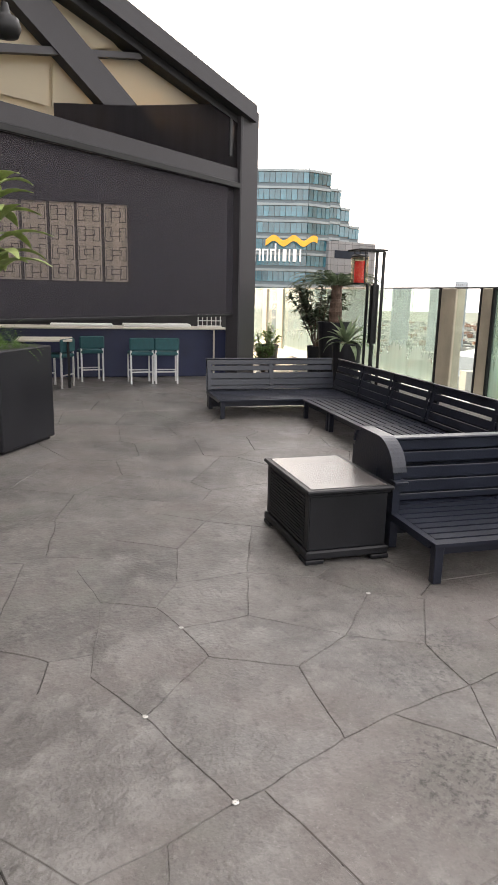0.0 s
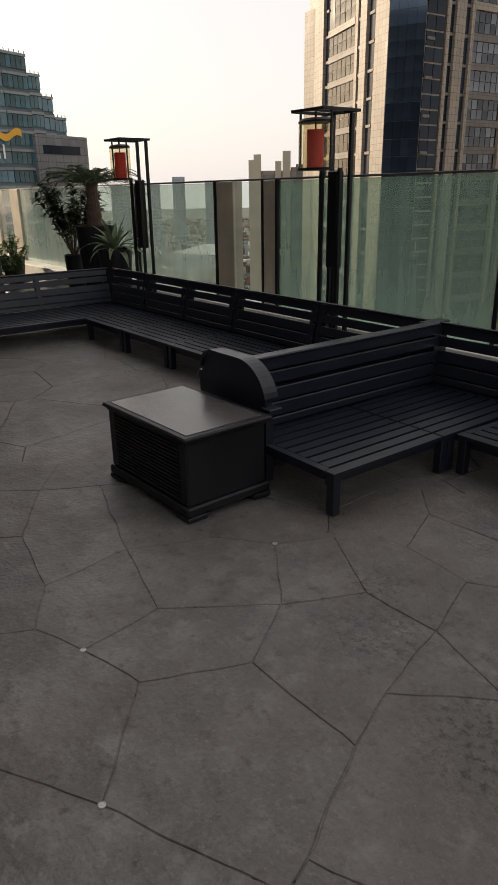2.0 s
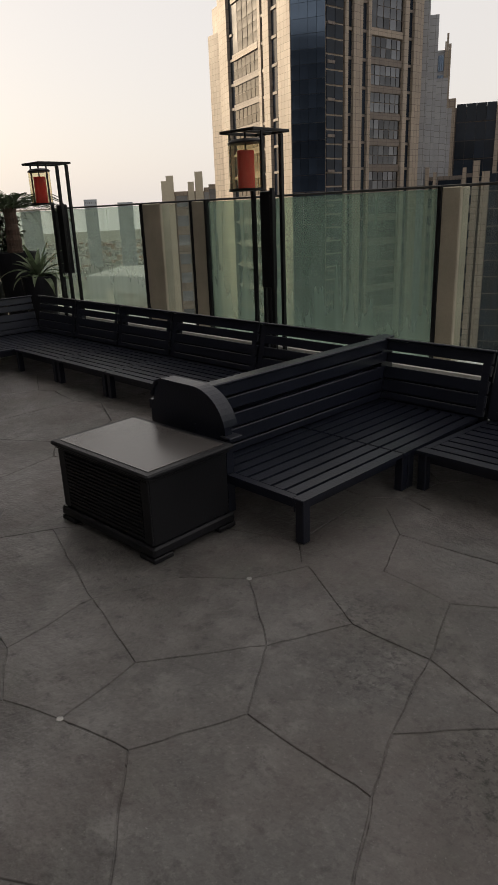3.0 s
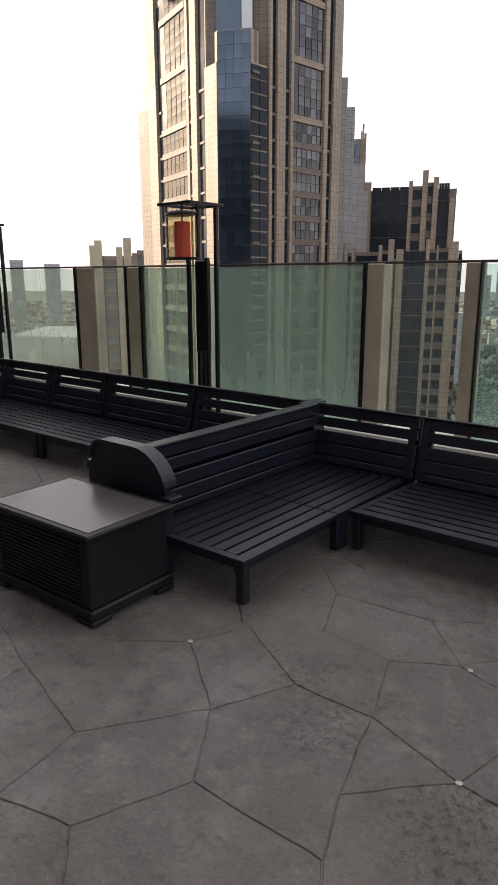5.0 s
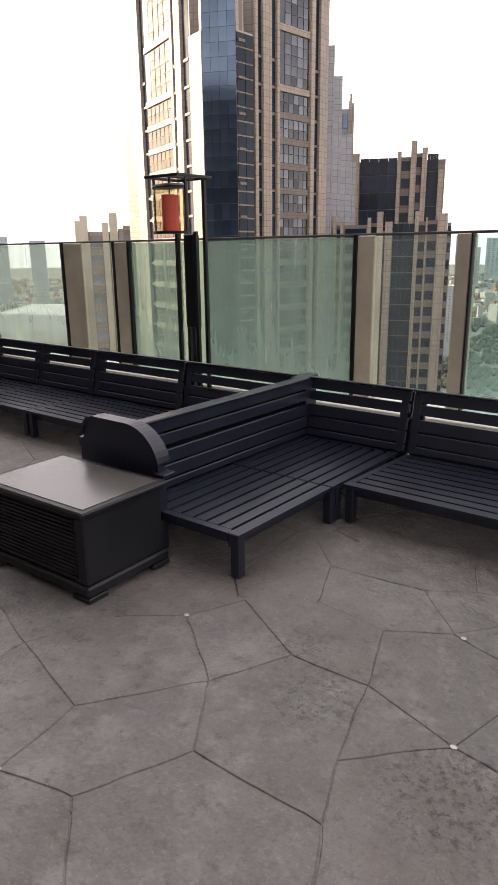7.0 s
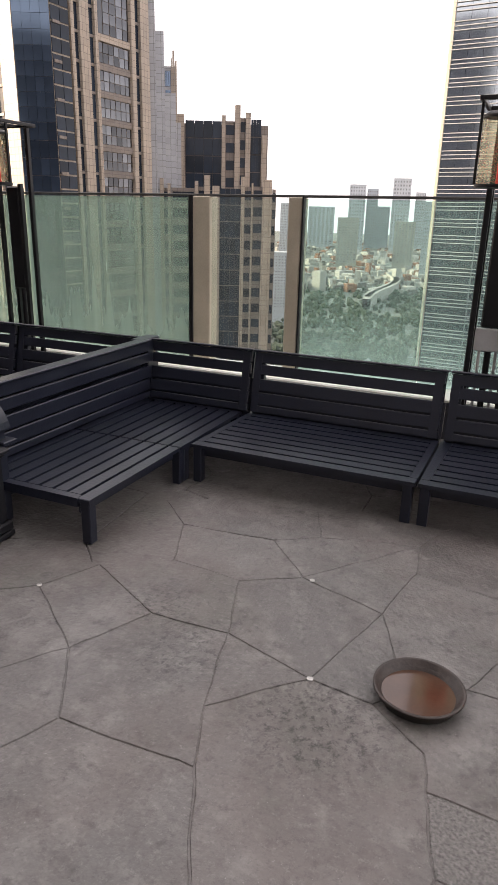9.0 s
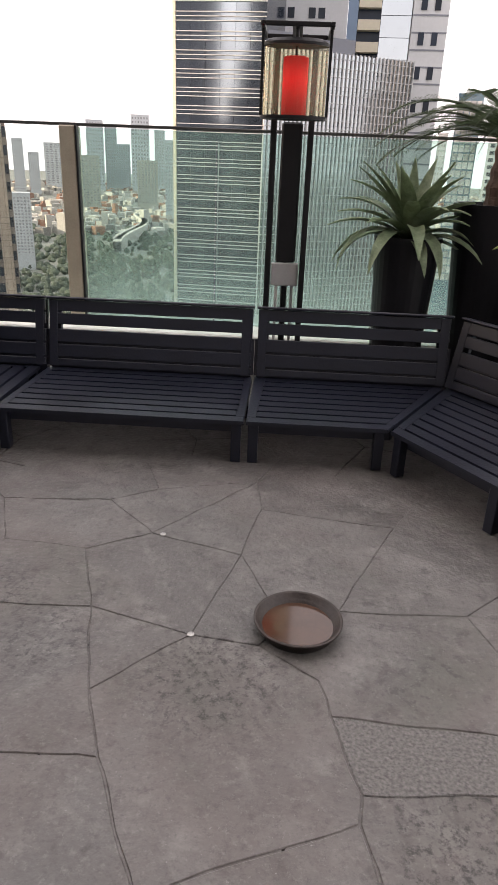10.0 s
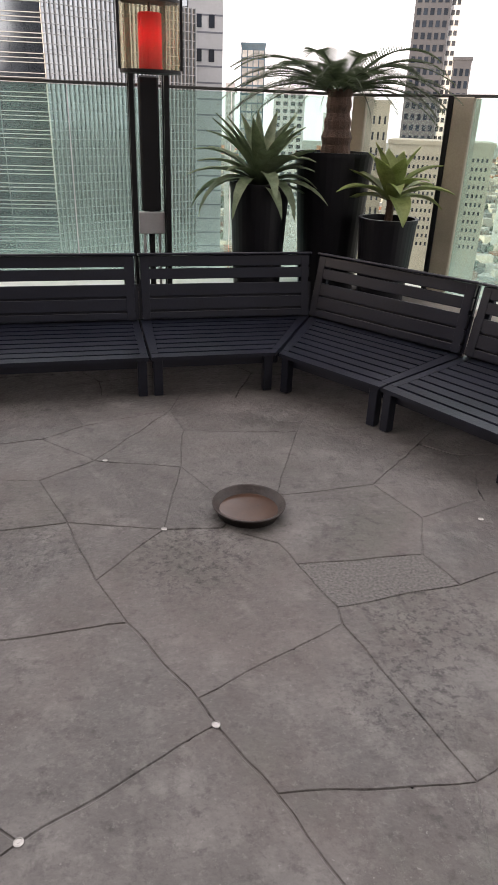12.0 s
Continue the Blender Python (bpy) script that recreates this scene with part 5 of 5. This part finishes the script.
def cycad(at, r, h, label, trunk_h=0.38, n=26, length=0.80, seed=2, lean=0.0):
    th = thing("potted_palm", pose(*at), label, "potted palm", "potted plants by the parapet")
    pot(th, r, h, 0.66)
    rn = random.Random(seed)
    rings = []
    for k in range(10):
        z = h - 0.06 + (trunk_h + 0.06) * k / 9
        rings += [(0.102 + 0.012 * math.sin(k * 0.7) + (0.008 if k % 2 else -0.006), z)]
    part("trunk", Shape().lathe(rings, 14), TRUNK, th, "shaggy brown trunk", smooth=False)
    top = h + trunk_h
    for k in range(n):
        u = k / (n - 1)
        yaw = k * 2.39996 + rn.uniform(-0.2, 0.2)
        rise = 0.28 + 0.64 * u
        L = length * rn.uniform(0.85, 1.1)
        out = Vector((math.cos(yaw), math.sin(yaw), 0))
        side = Vector((-out.y, out.x, 0))
        p, ang, s, spine = Vector((0, 0, top - 0.03)) + out * 0.05, rise, Shape(), []
        m = 44
        for i in range(m + 1):
            spine.append(p.copy())
            d = out * math.cos(ang) + Vector((0, 0, 1)) * math.sin(ang)
            nrm = -out * math.sin(ang) + Vector((0, 0, 1)) * math.cos(ang)
            if i > 5:
                ll = 0.10 * math.sin(math.pi * min(1.0, 0.18 + 0.8 * i / m)) * rn.uniform(0.85, 1.1) + 0.02
                for sg in (-1, 1):
                    tipv = p + (side * sg * 0.8 + d * 0.55 + nrm * 0.35).normalized() * ll - Vector((0, 0, 0.02))
                    wv = (d * 0.8 + nrm * 0.4) * 0.0056
                    s.add([p - wv, p + wv, tipv + wv * 0.3 + nrm * 0.002, tipv - wv * 0.3], [(0, 1, 2, 3)])
            p = p + d * L / m
            ang -= (1.05 + 0.35 * u) / m
        s.tube(spine[::3], [0.008 - 0.006 * q / 14 for q in range(15)], 4)
        part("frond", s, PALM, th)
    return th


agave((1.09, 2.99, 0), 0.235, 1.10, "spiky green agave in a tall black pot", n=54, length=0.63, width=0.096, seed=4)
cycad((1.69, 3.02, 0), 0.31, 1.33, "cycad palm with shaggy trunk in a very tall black pot", trunk_h=0.43, n=46, length=0.84, seed=5)
agave((2.0, 2.58, 0), 0.225, 0.90, "broad-leaved light green agave in a black pot", n=20, length=0.48, width=0.145, seed=9, leafmat=AGAVE2, stem=0.15, steep=1.45)
agave((-8.25, 2.80, 0), 0.25, 0.86, "green agave in a black pot near the far lantern", n=26, length=0.52, width=0.08, seed=11)
cycad((-9.1, 2.92, 0), 0.31, 1.16, "tall cycad palm in a black pot by the far parapet", trunk_h=0.62, n=40, length=0.85, seed=12)


def leafy(name, at, label, mat_leaf, stems, height, spread, leaf, per, seed, pot_r=0.0, pot_h=0.0, base=0.0):
    """A branching shrub with oval leaves along its twigs."""
    th = thing(name, pose(*at), label, "shrub", "")
    if pot_r:
        pot(th, pot_r, pot_h, 0.75)
        base = pot_h - 0.04
    rn = random.Random(seed)
    wood, leaves = Shape(), Shape()
    for k in range(stems):
        yaw = rn.uniform(0, 6.28)
        tip = Vector((math.cos(yaw) * spread * rn.uniform(0.4, 1), math.sin(yaw) * spread * rn.uniform(0.4, 1), base + height * rn.uniform(0.6, 1.0)))
        a = Vector((rn.uniform(-0.04, 0.04), rn.uniform(-0.04, 0.04), base))
        mid = a.lerp(tip, 0.5) + Vector((0, 0, height * 0.12))
        path = [a.lerp(mid, q / 4).lerp(mid.lerp(tip, q / 4), q / 4) for q in range(5)]
        wood.tube(path, [0.012, 0.010, 0.008, 0.006, 0.003], 5)
        for j in range(per):
            u = rn.uniform(0.3, 1.0)
            c = path[min(int(u * 4), 3)].lerp(path[min(int(u * 4) + 1, 4)], u * 4 % 1)
            blade(leaves, c, rn.uniform(0, 6.28), leaf * rn.uniform(0.7, 1.2), leaf * 0.42, rn.uniform(-0.3, 1.0), rn.uniform(0.3, 1.2), 0.2, 4)
    part("branching_stem", wood, TRUNK, th)
    tagged(part("foliage", leaves, mat_leaf, th), kind="stuff")
    return th


leafy("potted_shrub", (-9.95, 2.9, 0), "thin branching shrub in a black pot", PALM, 20, 1.25, 0.62, 0.14, 46, 21, 0.17, 0.68)
leafy("potted_shrub", (-12.6, 2.75, 0), "small plant in a dark rectangular planter", FERN, 8, 0.5, 0.25, 0.09, 14, 22, 0.24, 0.5)
leafy("green_shrub", (-11.6, 2.35, 0), "low dense green shrub beside the pavilion post", FERN, 16, 0.85, 0.45, 0.11, 22, 23)

# planter with ferns and a broad-leaved plant
ca = Vector((-4.88, -2.17))
ea, eb = Vector((-0.86, 0.5)).normalized(), Vector((-0.5, -0.86)).normalized()
pm = Matrix.Translation((ca.x, ca.y, 0)) @ Matrix.Rotation(math.atan2(ea.y, ea.x), 4, "Z")
planter = thing("planter_box", pm, "large black square planter box on the terrace", "planter")
part("box", Shape().box(0, 0.92, 0, 1.3, 0.03, 1.02, bevel=0.012), POT, planter)
part("foot_recess", Shape().box(0.04, 0.88, 0.04, 1.26, 0, 0.0295), STEEL, planter)
fern = thing("fern", pm @ pose(0.46, 0.45, 1.0), "feathery bright green fern spilling over the planter", "fern")
fs, rn = Shape(), random.Random(31)
for k in range(150):
    yaw, L = rn.uniform(0, 6.28), rn.uniform(0.22, 0.50)
    rise, out = rn.uniform(0.2, 1.3), Vector((math.cos(yaw), math.sin(yaw), 0))
    side = Vector((-out.y, out.x, 0))
    p, ang = Vector((rn.uniform(-0.34, 0.34), rn.uniform(-0.36, 0.6), 0.02)), rise
    for i in range(14):
        d = out * math.cos(ang) + Vector((0, 0, math.sin(ang)))
        for sg in (-1, 1):
            t = p + (side * sg + d * 0.8) * 0.035 * (1 - i / 18)
            fs.add([p - d * 0.005, p + d * 0.005, t], [(0, 1, 2)])
        p = p + d * L / 14
        ang -= 1.4 / 14
tagged(part("fronds", fs, FERN, fern), kind="stuff")
broad = thing("broad_leaved_plant", pm @ pose(0.62, 0.47, 1.0), "tall plant with large glossy green leaves", "plant")
part("stem", Shape().tube([(0, 0, 0.0), (0.02, 0.02, 0.5), (0, -0.02, 1.1), (0.02, 0, 1.45)], [0.03, 0.027, 0.022, 0.012], 8), TRUNK, broad)
for k in range(30):
    s = Shape()
    blade(s, (0, 0, 0.70 + 0.03 * k), k * 2.4, rn.uniform(0.5, 0.72), 0.19, rn.uniform(0.3, 1.0), rn.uniform(0.8, 1.6), 0.2, 7, 0.05, 0.5)
    part("leaf", s, AGAVE2, broad, smooth=True)

# ---- paving slabs ----
SLAB = shader("stained_grey_stone", (0.091, 0.085, 0.079), 0.52, scale=1.3, vary=0.22, bump=0.55, tint=(0.126, 0.119, 0.111), fine=48, piece=0.20)


def weather(m):
    """Scuffs, blotches and a few patches of black algae on the stone."""
    n, l = m.node_tree.nodes, m.node_tree.links
    p = n["Principled BSDF"]
    src = p.inputs["Base Color"].links[0].from_socket
    tc = n.new("ShaderNodeTexCoord")

    def noise_mask(scale, lo, hi, detail=7, rough=0.62, stretch=None):
        t, r = n.new("ShaderNodeTexNoise"), n.new("ShaderNodeMapRange")
        t.inputs["Scale"].default_value, t.inputs["Detail"].default_value, t.inputs["Roughness"].default_value = scale, detail, rough
        r.inputs["From Min"].default_value, r.inputs["From Max"].default_value = lo, hi
        if stretch:
            mp = n.new("ShaderNodeMapping")
            mp.inputs["Scale"].default_value, mp.inputs["Rotation"].default_value = stretch, (0, 0, 0.6)
            l.new(tc.outputs["Object"], mp.inputs["Vector"]), l.new(mp.outputs["Vector"], t.inputs["Vector"])
        else:
            l.new(tc.outputs["Object"], t.inputs["Vector"])
        l.new(t.outputs["Fac"], r.inputs["Value"])
        return r.outputs["Result"]

    def over(col, mask, tone, amount):
        mul, mx = n.new("ShaderNodeMath"), n.new("ShaderNodeMix")
        mul.operation, mul.inputs[1].default_value = "MULTIPLY", amount
        mx.data_type = "RGBA"
        l.new(mask, mul.inputs[0]), l.new(mul.outputs[0], mx.inputs["Factor"]), l.new(col, mx.inputs["A"])
        mx.inputs["B"].default_value = (*(Vector(tone) * 0.73), 1)
        return mx.outputs["Result"]

    def times(a, b):
        m2 = n.new("ShaderNodeMath")
        m2.operation = "MULTIPLY"
        l.new(a, m2.inputs[0]), l.new(b, m2.inputs[1])
        return m2.outputs[0]

    oi, wrap = n.new("ShaderNodeObjectInfo"), n.new("ShaderNodeMath")
    wrap.operation, wrap.inputs[1].default_value = "PINGPONG", 0.11
    l.new(oi.outputs["Random"], wrap.inputs[0])
    scaled = n.new("ShaderNodeMath")
    scaled.operation, scaled.inputs[1].default_value = "MULTIPLY", 9.0
    l.new(wrap.outputs[0], scaled.inputs[0])
    src = over(src, scaled.outputs[0], (0.146, 0.124, 0.115), 0.22)          # some slabs are warmer stone
    col = over(src, noise_mask(2.6, 0.49, 0.64, 9, 0.68), (0.235, 0.222, 0.208), 0.5)          # pale worn areas
    col = over(col, noise_mask(1.1, 0.50, 0.66, 8, 0.66), (0.068, 0.063, 0.058), 0.75)          # damp darker areas
    col = over(col, noise_mask(5.0, 0.56, 0.64, 9, 0.7), (0.27, 0.258, 0.24), 0.55)   # scuffs
    col = over(col, noise_mask(9, 0.50, 0.62, 9, 0.7), (0.225, 0.212, 0.198), 0.5)
    col = over(col, noise_mask(13, 0.54, 0.66, 9, 0.7), (0.05, 0.046, 0.042), 0.78)
    col = over(col, noise_mask(0.8, 0.47, 0.6), (0.165, 0.132, 0.12), 0.4)
    col = over(col, noise_mask(1.7, 0.54, 0.66), (0.12, 0.128, 0.105), 0.45)
    fine = noise_mask(22, 0.53, 0.60)
    col = over(col, times(fine, noise_mask(1.9, 0.56, 0.62)), (0.05, 0.047, 0.043), 0.6)
    for x, y, r in ((0.10, -0.20, 0.34), (-0.52, -0.08, 0.24), (0.82, -0.70, 0.34), (0.62, -1.02, 0.26), (-0.75, 0.2, 0.2)):
        mp, g, rr = n.new("ShaderNodeMapping"), n.new("ShaderNodeTexGradient"), n.new("ShaderNodeMapRange")
        mp.vector_type = "TEXTURE"
        mp.inputs["Location"].default_value, mp.inputs["Scale"].default_value = (x, y, 0), (r, r, r)
        g.gradient_type = "SPHERICAL"
        l.new(tc.outputs["Object"], mp.inputs["Vector"]), l.new(mp.outputs["Vector"], g.inputs["Vector"])
        rr.inputs["From Max"].default_value = 0.5
        l.new(g.outputs["Fac"], rr.inputs["Value"])
        col = over(col, times(rr.outputs["Result"], noise_mask(29, 0.50, 0.595, 9, 0.78)), (0.034, 0.031, 0.028), 0.88)
    col = over(col, noise_mask(45, 0.52, 0.66, 6, 0.8), (0.055, 0.051, 0.047), 0.48)
    col = over(col, noise_mask(38, 0.55, 0.66, 6, 0.8), (0.27, 0.256, 0.242), 0.46)
    col = over(col, noise_mask(70, 0.65, 0.71), (0.38, 0.37, 0.35), 0.55)                # pale flecks
    l.new(col, p.inputs["Base Color"])
    sheen = n.new("ShaderNodeMapRange")
    sheen.inputs["To Min"].default_value, sheen.inputs["To Max"].default_value = 0.34, 0.62
    l.new(noise_mask(1.6, 0.36, 0.62, 6), sheen.inputs["Value"]), l.new(sheen.outputs["Result"], p.inputs["Roughness"])
    t = n.new("ShaderNodeTexNoise")
    t.inputs["Scale"].default_value, t.inputs["Detail"].default_value = 5, 8
    l.new(tc.outputs["Object"], t.inputs["Vector"])
    b2, b1 = n.new("ShaderNodeBump"), p.inputs["Normal"].links[0].from_node
    b2.inputs["Strength"].default_value, b2.inputs["Distance"].default_value = 0.5, 0.035
    l.new(t.outputs["Fac"], b2.inputs["Height"]), l.new(b2.outputs["Normal"], b1.inputs["Normal"])


weather(SLAB)
PEBBLE = shader("exposed_aggregate", (0.133, 0.126, 0.118), 0.7, scale=85, vary=0.55, bump=0.9, fine=110)
STUD = shader("brushed_steel_stud", (0.45, 0.44, 0.42), 0.4, 0.8, scale=30, vary=0.15, bump=0.05)
JOINTS_A = {
    "a": (-1.20, -.65), "b": (-.90, -.235), "c": (-.69, -.55), "d": (-.185, -.54), "e": (.0, -.905), "f": (-.855, -.925), "g": (-1.14, -1.005), "h": (-1.715, -.52),
    "i": (-1.57, -.145), "A": (-1.31, .07), "C": (-1.71, .02), "E": (-.74, .105), "F": (-1.18, .34), "L": (-.52, .505), "L2": (-.89, .54), "G": (-.39, .12), "H": (-.28, -.29)}
JOINTS_B = {
    "K": (0, 0), "M": (-.27, .665), "N": (-.53, .95), "O": (-1.04, .90), "O2": (-1.28, 1.13), "O3": (-.81, 1.43), "P": (-.32, 1.085), "P2": (-.43, 1.39), "Q": (.14, .53),
    "R": (.21, .94), "R2": (.17, 1.23), "r3": (.3, 1.55), "r4": (-.1, 1.6), "j9": (.825, .84), "k1": (.55, 1.45), "X3": (1.0, 1.165), "j10": (.53, .19), "T": (.24, -.03)}
JOINTS_C = {
    "t": (.33, .08), "ju": (.44, -.18), "j11": (.475, -.33), "j14": (.985, -.355), "X2": (1.11, -.10), "j12": (1.01, .21), "X1": (1.30, .46), "X4": (1.45, .0), "X5": (1.6, .3),
    "X6": (1.75, -.3), "X7": (1.3, -.5), "V1": (.545, -.595), "V3": (1.04, -.56), "V2": (.53, -.68), "V4": (1.35, -1.1), "s1": (.035, -1.01), "Y3": (.15, -1.25), "Y4": (.24, -1.5)}
JOINTS_D = {
    "Y5": (.67, -1.32), "Y6": (.56, -1.6), "Y7": (-.2, -1.95), "Y8": (-.7, -1.75), "s2": (-.475, -1.25), "b2": (-2.10, -.41), "b3": (-2.49, -.29), "b4": (-2.65, -.59), "t2": (-2.97, -.34),
    "t5": (-2.17, -.87), "t6": (-1.66, -.95), "t9": (-1.38, -1.10), "n1": (-2.8, .15), "n2": (-2.25, .12), "n3": (-2.95, -1.0), "n4": (-2.4, -1.25), "n5": (-1.95, -1.5), "n6": (-1.5, -1.38), "n7": (-.8, -1.45),
    "t4": (-3.28, -.61), "n8": (-1.5, .42), "n9": (1.6, .75)}
JOINT = {**JOINTS_A, **JOINTS_B, **JOINTS_C, **JOINTS_D}
SLABS = ["f c d e s1 s2", "b E G H d c", "G K H", "d H K T ju j11 V1 V2 e", "G L M Q K", "E F O2 O L2 L G", "L2 O N M L", "O O2 O3 P2 P N", "N P R2 M", "M R2 R Q", "P P2 r4 r3 R2",
         "R R2 r3 k1 j9", "Q R j9 j10 t", "K Q t T", "T t j10 j12 X2 j14 j11 ju", "j9 X3 n9 X1 j12 j10", "j12 X1 X5 X4 X2", "X2 X4 X6 X7 V3 j14", "V1 V3 X7 V4 Y5 V2", "e V2 Y5 Y3 s1",
         "s2 s1 Y3 Y4 Y7 Y8 n7", "Y3 Y5 Y6 Y4", "a b c f g", "h i A b a", "A F E b", "C n8 F A i", "t6 h a g t9", "b4 b3 b2 h t6 t5", "b3 n2 C i h b2", "t4 t2 b4 n3", "t2 n1 n2 b3 b4",
         "b4 t5 n4 n3", "t5 t6 t9 n6 n5 n4", "t9 g f s2 n7 n6"]


def slab(poly, top, material):
    c = sum((Vector(p) for p in poly), Vector((0, 0))) / len(poly)
    worn = []
    for p, q in zip(poly, list(poly[1:]) + [poly[0]]):
        p, q = Vector(p), Vector(q)
        n = max(1, int((q - p).length / 0.055))
        for k in range(n):
            w = p.lerp(q, k / n)
            worn.append(w + noise.noise_vector(Vector((w.x * 6, w.y * 6, 0.5))).to_2d() * (0.011 if 0 < k else 0.0))
    inner = [w + (c - w).normalized() * (0.0026 + 0.0022 * noise.noise(Vector((w.x * 19, w.y * 19, c.x)))) for w in worn]
    part("paving_slab", Shape().prism([tuple(p) for p in inner], -0.02, top, inset=0.003), material, floor)


def cut(poly, p, n):
    """The part of a convex polygon on the far side of the line through p with normal n."""
    out = []
    for q, r in zip(poly, poly[1:] + poly[:1]):
        dq, dr = (q - p).dot(n), (r - p).dot(n)
        if dq <= 0:
            out.append(q)
        if dq * dr < 0:
            out.append(q.lerp(r, dq / (dq - dr)))
    return out


def inside(s, poly):
    hit = False
    for (x0, y0), (x1, y1) in zip(poly, poly[1:] + poly[:1]):
        if (y0 > s.y) != (y1 > s.y) and s.x < x0 + (s.y - y0) * (x1 - x0) / (y1 - y0):
            hit = not hit
    return hit


PLAN = [[JOINT[q] for q in names.split()] for names in SLABS]
rnd = random.Random(7)
seeds, y = [], -6.6
while y < 3.4:
    x = -13.6
    while x < 3.2:
        seeds.append(Vector((x + rnd.uniform(-0.3, 0.3), y + rnd.uniform(-0.27, 0.27))))
        x += 0.86
    y += 0.74
for k, s in enumerate(seeds):
    under = any(inside(s, q) for q in PLAN)
    cell = [Vector(p) for p in ((-14, -7), (3.4, -7), (3.4, 3.4), (-14, 3.4))]
    for o in seeds:
        if o is not s and (o - s).length < 2.6:
            cell = cut(cell, (o + s) / 2, o - s)
    if len(cell) > 2:
        slab(cell, -0.0045 if under else -0.004, SLAB)
for k, names in enumerate(SLABS):
    slab([JOINT[q] for q in names.split()], rnd.uniform(-0.0007, 0.0), SLAB)
slab([JOINT[q] for q in ("j11", "j14", "V3", "V1")], 0.0, PEBBLE)
stud = Shape().lathe([(0.0125, 0.0), (0.0125, 0.003), (0.009, 0.0045), (0.0088, 0.003), (0.004, 0.003), (0.0035, 0.0042), (0.0, 0.0042)], 16, caps=False).mesh("floor_stud", STUD)
for x, y in ((0.035, -1.01), (-0.475, -1.25), (-1.14, -1.006), (-1.307, 0.069), (0, 0), (1.36, -0.16), (-0.218, 0.655)):
    st = tagged(new("floor_stud", stud), "small round steel stud set in the paving", "stud", "floor studs")
    st.location = (x, y, 0.0)
